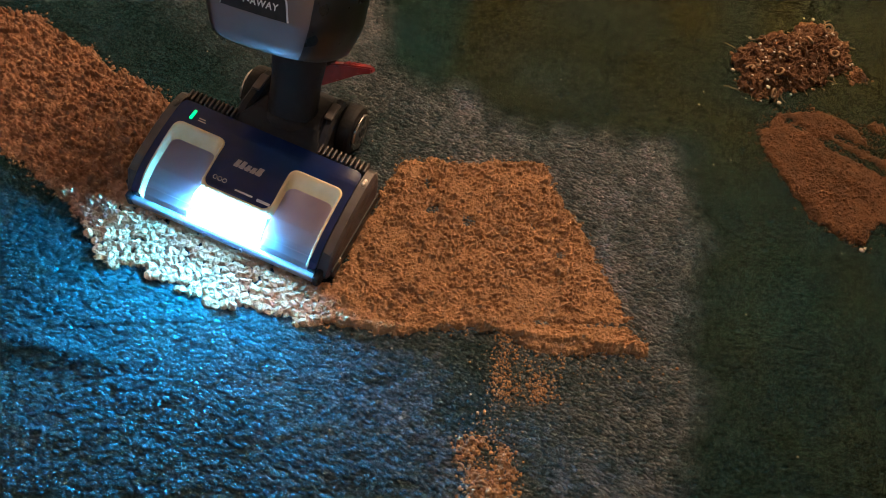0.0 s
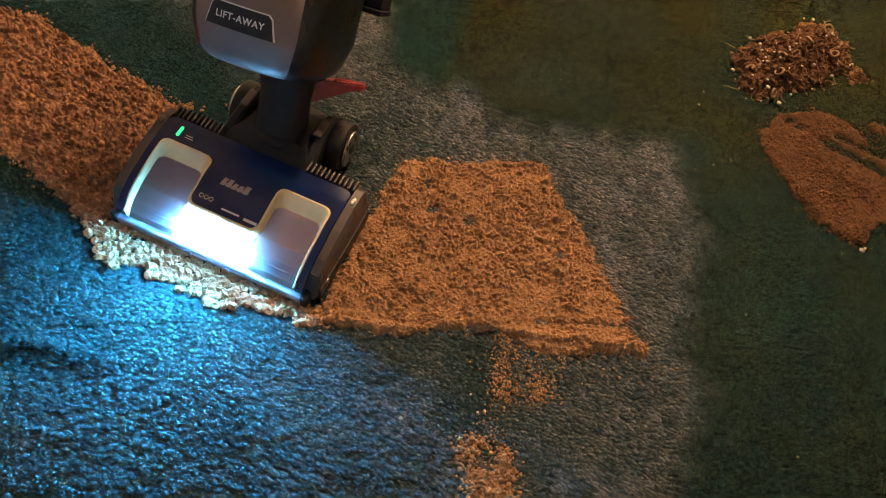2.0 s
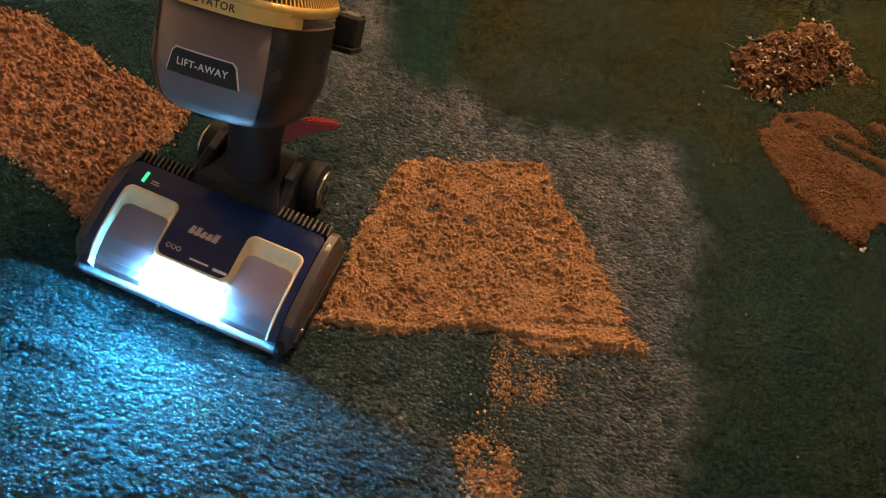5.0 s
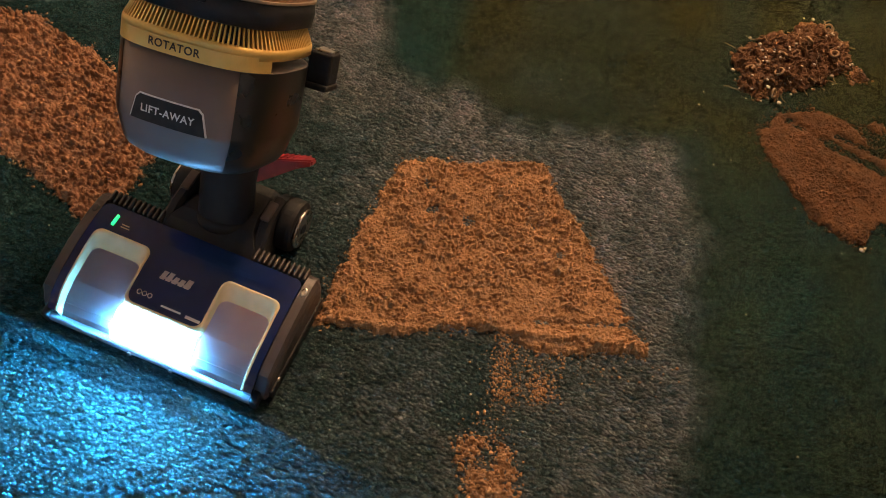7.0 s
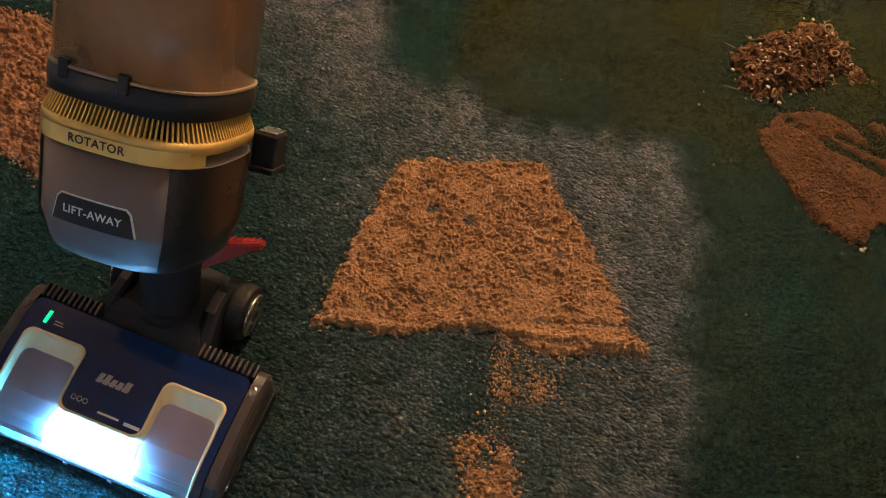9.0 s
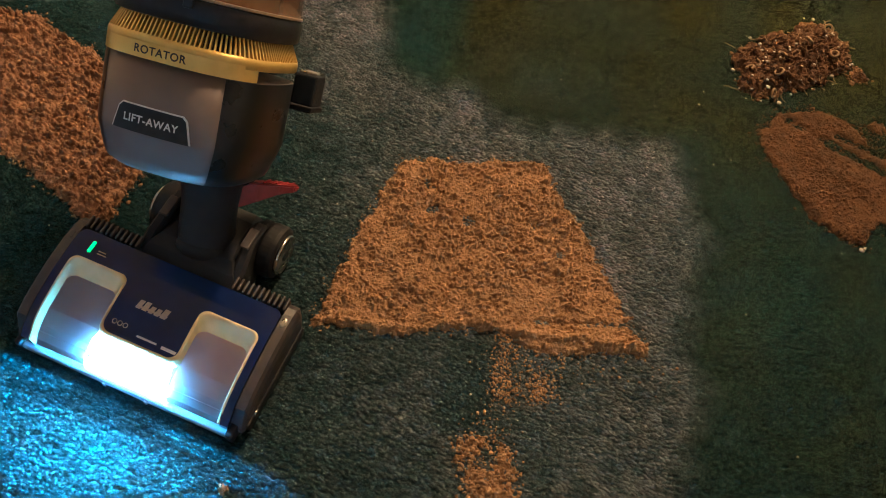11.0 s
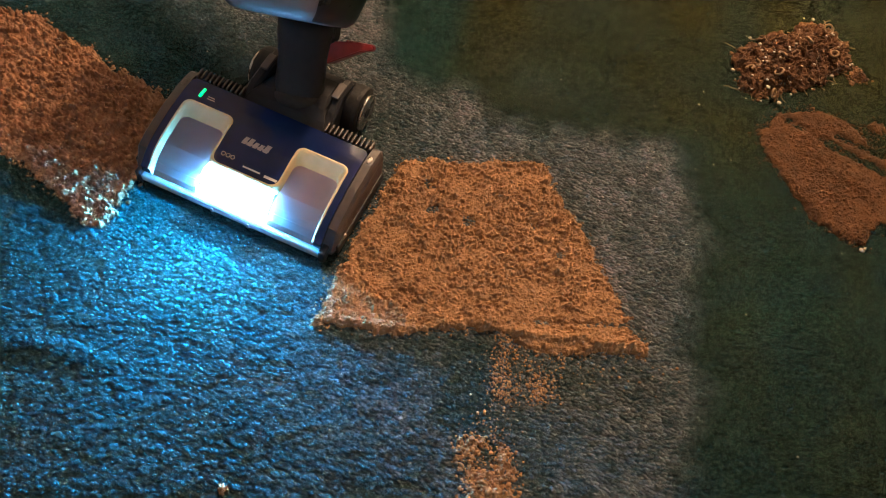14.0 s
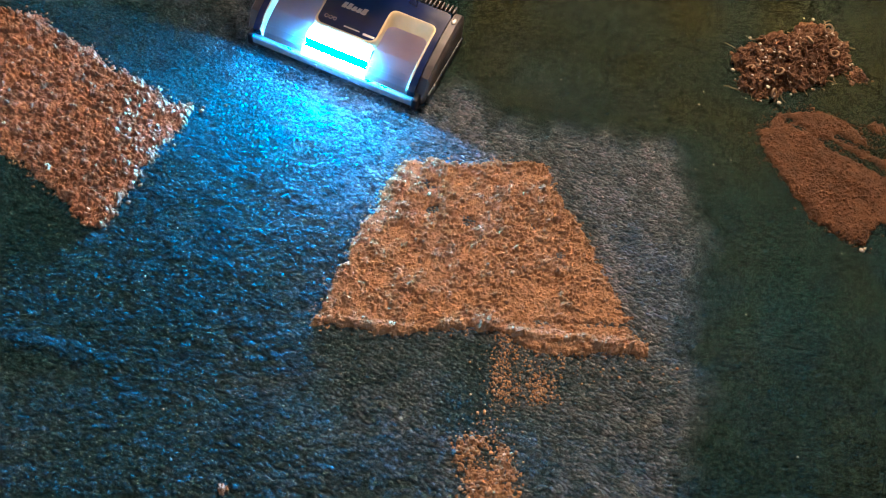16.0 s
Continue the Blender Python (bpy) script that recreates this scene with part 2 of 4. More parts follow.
LEFT = [(-0.90, 0.70), (-0.83, 0.80), (-0.774, 0.812), (-0.714, 0.816), (-0.683, 0.816), (-0.648, 0.79), (-0.59, 0.778), (-0.541, 0.745), (-0.481, 0.735),
        (-0.443, 0.715), (-0.403, 0.711), (-0.412, 0.656), (-0.422, 0.616), (-0.43, 0.564), (-0.434, 0.533), (-0.44, 0.487), (-0.47, 0.481),
        (-0.516, 0.515), (-0.563, 0.531), (-0.596, 0.551), (-0.627, 0.567), (-0.685, 0.586), (-0.88, 0.62)]
OVAL = [(0.445, 0.908), (0.484, 0.971), (0.547, 0.992), (0.604, 0.986), (0.643, 0.943), (0.692, 0.91), (0.76, 0.86), (0.70, 0.80), (0.643, 0.786),
        (0.604, 0.734), (0.578, 0.737), (0.527, 0.77), (0.494, 0.82), (0.459, 0.871)]
SMALL = [(0.06, 0.305), (0.082, 0.319), (0.109, 0.322), (0.137, 0.312), (0.15, 0.28), (0.152, 0.253), (0.124, 0.235), (0.083, 0.232), (0.083, 0.271)]
FLUFFY = [(0.412, 1.076), (0.452, 1.124), (0.514, 1.158), (0.552, 1.200), (0.582, 1.187), (0.606, 1.151), (0.614, 1.126), (0.56, 1.055),
          (0.509, 1.02), (0.46, 0.986), (0.422, 0.994)]


def carpet_pile():
    """Tufts of a cut pile in rows, each a leaning tapered tuft."""
    rng = np.random.default_rng(4)
    pitch_x, pitch_y = 0.0043, 0.0029
    xs, ys = np.arange(-0.95, 0.80, pitch_x), np.arange(0.02, 1.46, pitch_y)
    gx, gy = np.meshgrid(xs, ys)
    gx = gx + (np.arange(len(ys)) % 2)[:, None] * pitch_x / 2
    x, y = gx.ravel(), gy.ravel()
    # keep the part of the room the pile is needed in: a fan in front of the eye
    keep = (y < 1.09 + 0.345 * x) & (y > 0.20 + 0.225 * x)
    x, y = x[keep], y[keep]
    n = len(x)
    x = x + rng.normal(0, 0.0012, n)
    y = y + rng.normal(0, 0.0011, n)
    edge = inside_distance(x + 0.02 * (vnoise(x * 30, y * 30, 3) - 0.5), y + 0.02 * (vnoise(x * 30, y * 30, 5) - 0.5), BRUSHED)
    brushed = np.clip(edge / 0.045 + 0.5, 0, 1)
    # brushed tufts lean to the eye, the others away from it
    lean_y = (0.0035 - 0.0055 * brushed) + rng.normal(0, 0.0010, n) + 0.003 * (vnoise(x * 14, y * 14, 9) - 0.5)
    lean_x = 0.0020 + rng.normal(0, 0.0016, n) + 0.004 * (vnoise(x * 18, y * 18, 11) - 0.5)
    height = 0.0036 + rng.normal(0, 0.0003, n) + 0.0010 * (vnoise(x * 40, y * 70, 2) - 0.5) + 0.0014 * (vnoise(x * 7, y * 7, 8) - 0.5) + 0.0010 * (vnoise(x * 16, y * 16, 18) - 0.5)
    along = np.clip((x + 0.62) / 0.10, 0, 1) * np.clip((-0.345 - x) / 0.05, 0, 1)
    height = np.maximum(height, 0.002) + 0.0035 * along * np.exp(-((y - 0.310) / 0.012) ** 2)
    rad = 0.0023 + rng.normal(0, 0.0003, n)
    # neighbours cling together in short ridges across the walk
    ridge = vnoise(x * 140 + 20 * vnoise(x * 6, y * 6, 41), y * 285 + 6 * vnoise(x * 9, y * 9, 42), 43) - 0.5
    height = height * (1 + 0.75 * ridge)
    lean_y = lean_y - 0.0035 * ridge
    k = 4
    rings = []
    a0 = rng.uniform(0, 6.28, n)
    for hz, rr, ll in ((-0.004, 1.0, 0.0), (0.6, 1.15, 0.7), (1.0, 0.2, 1.15)):
        z = np.full(n, hz) if hz < 0 else hz * height
        for j in range(k):
            a = a0 + 2 * math.pi * j / k
            wob = 1 + rng.normal(0, 0.22, n)
            rings.append(np.stack([x + lean_x * ll + rad * rr * 1.65 * wob * np.cos(a), y + lean_y * ll + rad * rr * wob * np.sin(a),
                                   z + (rng.normal(0, 0.0002, n) if hz > 0 else 0)], 1))
    v = np.stack(rings, 1)
    quads = []
    for r in range(2):
        for j in range(k):
            quads.append((r * k + j, r * k + (j + 1) % k, (r + 1) * k + (j + 1) % k, (r + 1) * k + j))
    quads = np.array(quads)
    f = (quads[None] + (np.arange(n) * 3 * k)[:, None, None]).reshape(-1, 4)
    me = np_mesh("carpet_pile", v.reshape(-1, 3), f, smooth=True)
    nap_sheen = me.attributes.new("nap_sheen", "FLOAT", "POINT")
    # pale nap sheen painted by place, lifted near the eye for the headlight's reach
    d = brushed * np.clip((x + 0.34 + 1.5 * np.clip(y - 0.7, 0, 1)) / 0.40, 0.12 + 0.32 * np.clip((0.42 - y) / 0.22, 0, 1), 1) * (0.42 + 0.7 * vnoise(x * 55, y * 55, 21) * vnoise(x * 9, y * 9, 22))
    d = np.maximum(d, 0.12 * np.clip(1 - (x - 0.02) / 0.45, 0, 1) * (0.5 + vnoise(x * 20, y * 20, 31)) * (x > -0.02))
    d *= np.clip(0.55 + (y - 0.27) * 1.4, 0.5, 1)
    # one short unbrushed stretch below the crumbs, its darker nap painted in
    d *= 1 - 0.45 * np.clip(np.minimum(np.minimum(x - 0.03, 0.095 - x), np.minimum(y - 0.33, 0.45 - y)) / 0.02 + 0.5, 0, 1)
    d *= rng.uniform(0.55, 1.45, n)
    # warm olive sheen of lamplit pile painted on the unbrushed part, stronger far off
    olive_tint = (1 - brushed) * (0.45 + 0.55 * np.clip((y - 0.75) / 0.4, 0, 1)) * (0.65 + 0.6 * vnoise(x * 12, y * 12, 51)) * np.clip((x + 0.10) / 0.06, 0.4, 1)
    warm_sheen = me.attributes.new("warm_sheen", "FLOAT", "POINT")
    warm_sheen.data.foreach_set("value", np.repeat(np.clip(olive_tint, 0, 1), 3 * k).astype(np.float32))
    nap_sheen.data.foreach_set("value", np.repeat(d, 3 * k).astype(np.float32))
    ob = link("carpet_pile", me, CARPET)
    tagged(ob, "blue cut-pile carpet brushed in broad vacuum tracks", "carpet", kind="stuff")


def mound(name, poly, height, material, parent, seed, cell=0.0012, slope=0.009, rough=1.0, holes=0.0, lump=1.0, ridges=(), grain=1.0, pits=0.0):
    """A granular heap over an outline, its edge frayed."""
    p = np.array(poly)
    x0, y0 = p.min(0) - 0.02
    x1, y1 = p.max(0) + 0.02
    xs, ys = np.arange(x0, x1, cell), np.arange(y0, y1, cell)
    gx, gy = np.meshgrid(xs, ys)
    d = inside_distance(gx + 0.011 * (vnoise(gx * 85, gy * 85, seed) - 0.5), gy + 0.011 * (vnoise(gx * 85, gy * 85, seed + 1) - 0.5), poly)
    base = np.clip(d / slope, -1.2, 1.0)
    base = np.where(base > 0, np.abs(base) ** 0.6, base) * height
    big = (vnoise(gx * 28, gy * 28, seed + 2) - 0.5) * 0.006 * lump
    mid = (np.abs(vnoise(gx * 185 * grain, gy * 230 * grain, seed + 3) - 0.5) * 2 - 0.32) * 0.0054 * rough
    mid2 = (vnoise(gx * 370 * grain + 7, gy * 430 * grain, seed + 4) - 0.5) * 0.0052 * rough
    fine = (vnoise(gx * 520, gy * 520, seed + 5) - 0.5) * 0.0042 * rough
    z = base + (big + mid + mid2 + fine) * np.clip(d / 0.006 + 0.9, 0, 1)
    if pits:
        z -= pits * 0.012 * np.clip(vnoise(gx * 62, gy * 80, seed + 8) - 0.72, 0, 1) / 0.28
        z += pits * 0.010 * np.clip(vnoise(gx * 80, gy * 105, seed + 12) - 0.74, 0, 1) / 0.26
    if holes:
        z -= holes * np.clip(vnoise(gx * 45, gy * 45, seed + 6) - 0.55, 0, 1) * 3 * 0.02
    bed = np.where(d > 0, 0.0058 * np.clip(d / 0.008, 0, 1) + 0.6 * fine + 0.25 * mid, -0.004)
    z = np.maximum(z, bed) if not holes else np.maximum(z, -0.004)
    patchy = 0.5 + vnoise(gx * 75, gy * 95, seed + 7)
    for ax, ay, bx, by, h, w in ridges:
        dx, dy = bx - ax, by - ay
        t = np.clip(((gx - ax) * dx + (gy - ay) * dy) / (dx * dx + dy * dy + 1e-12), 0, 1)
        z += h * patchy * np.exp(-((gx - ax - t * dx) ** 2 + (gy - ay - t * dy) ** 2) / (w * w)) * np.clip(d / 0.006 + 0.6, 0, 1)
    z = np.maximum(z, -0.004)
    i = np.arange(gx.size).reshape(gx.shape)
    f = np.stack([i[:-1, :-1].ravel(), i[:-1, 1:].ravel(), i[1:, 1:].ravel(), i[1:, :-1].ravel()], 1)
    zz = z.ravel()
    f = f[zz[f].max(1) > -0.0035]
    used = np.unique(f)
    remap = np.zeros(gx.size, np.int64)
    remap[used] = np.arange(len(used))
    v = np.stack([gx.ravel(), gy.ravel(), zz], 1)[used]
    jit = np.random.default_rng(seed).normal(0, cell * 0.22, v.shape)
    return link(name, np_mesh(name, v + jit * [1, 1, 0.5], remap[f], smooth=True), material, parent), (xs, ys, z)


ICO = None


def ico():
    global ICO
    if ICO is None:
        bm = bmesh.new()
        bmesh.ops.create_icosphere(bm, subdivisions=1, radius=1.0)
        ICO = (np.array([v.co for v in bm.verts]), np.array([[v.index for v in f.verts] for f in bm.faces]))
        bm.free()
    return ICO


def crumbs(name, spots, sizes, material, parent, seed, flat=0.75):
    """Loose irregular bits joined into one mesh."""
    rng = np.random.default_rng(seed)
    bv, bf = ico()
    n = len(spots)
    v = bv[None] * (1 + rng.normal(0, 0.22, (n, len(bv), 1)))
    v = v * (np.array(sizes)[:, None, None] * np.stack([rng.uniform(0.7, 1.4, n), rng.uniform(0.7, 1.3, n), rng.uniform(0.5, 1.0, n) * flat], 1)[:, None, :])
    a = rng.uniform(0, 6.28, n)
    c, s = np.cos(a)[:, None], np.sin(a)[:, None]
    v = np.stack([v[..., 0] * c - v[..., 1] * s, v[..., 0] * s + v[..., 1] * c, v[..., 2]], 2) + np.array(spots)[:, None, :]
    f = (bf[None] + (np.arange(n) * len(bv))[:, None, None]).reshape(-1, 3)
    ob = link(name, np_mesh(name, v.reshape(-1, 3), f), material, parent)
    ob["kind"] = "stuff"
    return ob


def heap(name, poly, height, material, bits, count, seed, label, size=0.0021, spill=0.012, **kw):
    """A heap with loose bits on it and frayed round its edge."""
    top = new(name)
    tagged(top, label, "debris pile")
    p = np.array(poly)
    _, (xs, ys, z) = mound("heap_body", poly, height, material, top, seed, **kw)
    rng = np.random.default_rng(seed + 50)
    spots = []
    while len(spots) < count:
        x, y = rng.uniform(p.min(0) - spill, p.max(0) + spill, (4000, 2)).T
        d = inside_distance(x, y, poly)
        ok = (d > -spill * rng.uniform(0, 1, len(x)) ** 2)
        for a, b in zip(x[ok], y[ok]):
            i, j = int(np.clip((b - ys[0]) / (ys[1] - ys[0]), 0, len(ys) - 1)), int(np.clip((a - xs[0]) / (xs[1] - xs[0]), 0, len(xs) - 1))
            spots.append((a, b, max(z[i, j], 0.0025) + 0.0003))
    spots = spots[:count]
    crumbs("crumb_layer", spots, np.clip(rng.lognormal(math.log(size), 0.35, count), 0.001, 0.006), bits, top, seed + 9)
    return top


# ---- vacuum cleaner ----
# seconds, place of the front lip, turn of the floor head; lean back, lean aside and twist of the upper body
RUN = [(0.0, -0.2871, 0.5034, -11.9, 17.5, -5.1, 0.0), (0.5, -0.2885, 0.4969, -12.0, 17.4, -5.0, 0.0), (1.0, -0.2912, 0.4886, -12.1, 17.45, -4.8, -0.2),
       (1.5, -0.2926, 0.4820, -12.2, 17.55, -4.6, -0.4), (2.0, -0.2943, 0.4711, -12.2, 17.5, -4.6, -0.6), (2.5, -0.2973, 0.4597, -12.2, 17.5, -4.8, -0.6),
       (3.0, -0.2999, 0.4439, -12.1, 17.5, -4.95, -0.5), (3.5, -0.3016, 0.4327, -11.9, 17.5, -4.95, -0.2), (4.0, -0.3029, 0.4196, -11.5, 17.4, -4.85, 0.1),
       (4.6, -0.3048, 0.4030, -11.2, 17.4, -4.85, 0.2), (5.6, -0.3085, 0.3730, -10.7, 17.4, -4.85, 0.2), (6.5, -0.3121, 0.3418, -10.35, 17.35, -4.9, 0.25),
       (7.0, -0.3148, 0.3220, -10.2, 17.25, -5.05, 0.2), (7.5, -0.3187, 0.2967, -10.1, 17.2, -5.15, 0.35), (8.0, -0.3231, 0.2694, -10.0, 17.45, -5.25, 0.35),
       (8.5, -0.3275, 0.2297, -9.5, 18.05, -5.4, 0.4), (9.0, -0.3323, 0.1832, -8.95, 18.7, -5.55, 0.4), (9.2, -0.3326, 0.1800, -8.95, 18.9, -5.6, 0.45),
       (9.7, -0.3330, 0.1790, -9.0, 20.0, -5.8, 0.5), (10.3, -0.3318, 0.2050, -9.7, 22.5, -6.2, 0.6), (10.8, -0.3290, 0.2570, -10.5, 23.8, -6.5, 0.7),
       (11.3, -0.3255, 0.3105, -11.1, 24.1, -6.7, 0.8), (11.5, -0.3236, 0.3322, -11.3, 24.0, -6.8, 0.85), (12.0, -0.3147, 0.3875, -11.5, 23.4, -7.1, 1.0),
       (12.5, -0.3070, 0.4368, -11.75, 22.8, -7.4, 1.2), (13.0, -0.3008, 0.4726, -11.9, 22.7, -7.7, 1.9), (13.5, -0.2954, 0.5047, -12.1, 23.0, -8.4, 3.2),
       (14.0, -0.2897, 0.5421, -12.4, 23.5, -9.3, 4.7), (14.5, -0.2851, 0.5814, -13.1, 23.9, -10.3, 6.2), (15.0, -0.2748, 0.6392, -13.5, 24.2, -10.7, 6.9),
       (15.5, -0.2596, 0.7165, -13.4, 24.25, -10.5, 6.6), (16.0, -0.2274, 0.8324, -11.8, 24.3, -10.3, 6.3)]
PIVOT = (0.0, 0.19, 0.055)
SETBACK = Matrix.Rotation(radians(-19.9), 4, "X")


def head_pose(row):
    return pose(row[1], row[2], 0, 0, 0, row[3])


def head_at(t):
    """The floor head's pose between two rows."""
    for a, b in zip(RUN, RUN[1:]):
        if t <= b[0]:
            k = (t - a[0]) / (b[0] - a[0])
            return head_pose([u + (v - u) * k for u, v in zip(a, b)])
    return head_pose(RUN[-1])


def upper_pose(row):
    return (Matrix.Translation(PIVOT) @ Matrix.Rotation(radians(-row[4]), 4, "X") @ Matrix.Rotation(radians(row[5]), 4, "Y")
            @ Matrix.Rotation(radians(row[6]), 4, "Z") @ SETBACK)


TOP_Y = (-0.004, 0.006, 0.02, 0.04, 0.08, 0.12, 0.145, 0.158)
TOP_Z = (0.028, 0.040, 0.0505, 0.059, 0.0685, 0.0728, 0.0715, 0.066)


def crown(y):
    """Height of the head's top at a depth behind the lip."""
    return float(np.interp(y, TOP_Y, TOP_Z))


def arc(cx, cy, r, a0, a1, n=7):
    return [(cx + r * math.cos(radians(a0 + (a1 - a0) * i / (n - 1))), cy + r * math.sin(radians(a0 + (a1 - a0) * i / (n - 1)))) for i in range(n)]


def opening(o=0.0, drop=0.0):
    """The U-shaped window's outline from one front corner to the other; o widens it, drop pulls its upper edges to the front."""
    xo, xi, yt, yb, r = 0.123 + o, 0.051 - o, 0.103 + o - drop, 0.036 + o, 0.011
    left = [(-xo, (yt - r) * i / 5) for i in range(5)] + arc(-xo + r, yt - r, r, 180, 90) + arc(-xi - r, yt - r, r, 90, 0)
    left += [(-xi, yb + r + (yt - yb - 2 * r) * (1 - i / 5)) for i in range(1, 5)] + arc(-xi + r, yb + r, r, 180, 270)
    return left + [(-x, y) for x, y in reversed(left)]


def sheet(outline, lift, thick, cuts=24):
    """A curved plate over an outline in plan, lying on the head's crown."""
    bm = bmesh.new()
    f = bm.faces.new([bm.verts.new((x, y, 0)) for x, y in outline])
    f.normal_update()
    bmesh.ops.triangulate(bm, faces=[f])
    y0, y1 = min(p[1] for p in outline), max(p[1] for p in outline)
    for i in range(1, cuts):
        bmesh.ops.bisect_plane(bm, geom=bm.verts[:] + bm.edges[:] + bm.faces[:], plane_co=(0, y0 + (y1 - y0) * i / cuts, 0), plane_no=(0, 1, 0))
    for v in bm.verts:
        v.co.z = crown(v.co.y) + lift
    r = bmesh.ops.extrude_face_region(bm, geom=bm.faces[:])
    for v in r["geom"]:
        if isinstance(v, bmesh.types.BMVert):
            v.co.z -= thick
    return bm


def lettering(word, size, m, material, parent, wrap=None, depth=0.0008):
    """A word as a raised mesh in the XY plane of m, centred."""
    cu = bpy.data.curves.new("lettering", "FONT")
    cu.body, cu.size, cu.extrude, cu.align_x, cu.align_y = word, size, depth / 2, "CENTER", "CENTER"
    cu.space_character, cu.offset = 1.12, size * 0.018
    tmp = bpy.data.objects.new("lettering", cu)
    me = bpy.data.meshes.new_from_object(tmp)
    bpy.data.objects.remove(tmp)
    for v in me.vertices:
        v.co = m @ v.co
        if wrap:
            v.co.y = wrap(v.co)
    return link("lettering", me, material, parent)


def outline_ring(scale, z, n=64, grow=0.0):
    """The canister's rounded-square section."""
    out = []
    for i in range(n):
        a = 2 * math.pi * i / n
        c, s = math.cos(a), math.sin(a)
        k = (abs(c) ** 2.9 + abs(s) ** 2.9) ** (-1 / 2.9)
        out.append(((0.090 * scale + grow) * k * c, -0.075 + (0.090 * scale + grow) * k * s, z))
    return out


def front_of(x, scale=1.0):
    k = max(0.0, 1 - (abs(x) / (0.090 * scale)) ** 2.9) ** (1 / 2.9)
    return -0.075 - 0.090 * scale * k


def floor_head(top):
    # shell: a section along the depth, repeated across the width
    def section(x, lower, inset):
        ys = [0.006 + inset, 0.006 + inset] + list(np.linspace(0.02, 0.150, 14)) + [0.158 - inset, 0.160 - inset, 0.157 - inset]
        zs = [0.010 + inset, 0.020] + [max(0.014, crown(y) - lower - inset) for y in np.linspace(0.02, 0.150, 14)] + [0.062 - inset, 0.040, 0.010 + inset]
        return [(x, y, z) for y, z in zip(ys, zs)]
    bm = bmesh.new()
    loft(bm, [section(x, l, i) for x, l, i in ((-0.153, 0.004, 0.010), (-0.151, 0.001, 0.004), (-0.148, 0.0, 0.0), (-0.1365, 0.0, 0.0), (-0.134, 0.030, 0.0),
                                              (0.134, 0.030, 0.0), (0.1365, 0.0, 0.0), (0.148, 0.0, 0.0), (0.151, 0.001, 0.004), (0.153, 0.004, 0.010))])
    head = part("floor_head", bm, GREY_SHELL, top, "dark warm-grey plastic floor head")
    panel = [(-0.1355, 0.0)] + opening(0.0015) + [(0.1355, 0.0), (0.1355, 0.05), (0.1355, 0.10)] + arc(0.1255, 0.131, 0.010, 0, 90) + arc(-0.1255, 0.131, 0.010, 90, 180) \
        + [(-0.1355, 0.10), (-0.1355, 0.05)]
    part("panel", sheet(panel, 0.0012, 0.010), NAVY, head, "glossy navy blue cover panel")
    # rim: a cream band along the window's edge, sloping down into it
    bm = bmesh.new()
    rows = []
    for o, drop, lift in ((0.0028, 0.0, 0.0008), (0.0022, 0.0, 0.0026), (0.0, 0.0, 0.0026), (-0.0012, 0.002, -0.0005), (-0.003, 0.016, -0.0105)):
        rows.append([(x, y, crown(y) + lift) for x, y in opening(o, drop)])
    loft(bm, rows, close=False)
    part("window_rim", bm, CREAM, head, "cream plastic rim", smooth=True)
    for sx in (-1, 1):
        lens = [(sx * 0.0525, 0.0135), (sx * 0.126, 0.0135), (sx * 0.126, 0.104), (sx * 0.0525, 0.104)]
        part("lens", sheet(lens, -0.0095, 0.0015), LENS, head, "milky clear window over the brush roll")
    bar = [(-0.052, 0.0138), (0.052, 0.0138), (0.051, 0.026), (0.048, 0.0355), (-0.048, 0.0355), (-0.052, 0.026)]
    part("headlight", sheet(bar, -0.0008, 0.0015, 8), LED_BAR, head, "glowing white headlight diffuser")
    bm = bmesh.new()
    loft(bm, [[(-0.0525, y, z), (0.0525, y, z), (0.0525, y + 0.001, z - 0.0006), (-0.0525, y + 0.001, z - 0.0006)] for y, z in ((-0.001, 0.0215), (0.001, 0.0290), (0.003, 0.0352), (0.0042, 0.0385))])
    part("headlight_apron", bm, LED_BAR, head, "glowing white headlight front")
    part("light_strip", box(bmesh.new(), -0.050, 0.050, 0.0120, 0.0128, 0.0356, 0.0447), LED_STRIP, head, "bright cool white light strip")
    part("strip_back", box(bmesh.new(), -0.050, 0.050, 0.0131, 0.0137, 0.030, 0.0452), BLACK, head)
    # hood and plate below given the diffuser's glow so their gaps read white
    part("strip_hood", box(bmesh.new(), -0.051, 0.051, 0.0112, 0.0142, 0.0450, 0.0458, 0.0003), LED_BAR, head)
    part("headlight_glow_fill", box(bmesh.new(), -0.050, 0.050, 0.0055, 0.0118, 0.0335, 0.0352), LED_BAR, head, "glowing white plate added to fill the headlight")
    # no lamp of the cleaner: a glowing slab added to brighten the milky windows
    part("lens_glow", box(bmesh.new(), -0.042, 0.042, 0.028, 0.046, 0.0165, 0.019), LENS_GLOW, head, "unseen glowing slab added to light the windows from below")
    for sx in (-1, 1):
        bm = bmesh.new()
        loft(bm, [[(sx * 0.0535, y, z), (sx * 0.125, y, z), (sx * 0.125, y + 0.0015, z - 0.001), (sx * 0.0535, y + 0.0015, z - 0.001)]
                  for y, z in ((0.002, 0.0222), (0.006, 0.0290), (0.0136, 0.0368))])
        part("lens_skirt", bm, LENS, head)
    part("bumper", box(bmesh.new(), -0.1425, 0.1425, -0.006, 0.0055, 0.008, 0.0215, 0.0035), BUMPER, head, "clear grey front bumper")
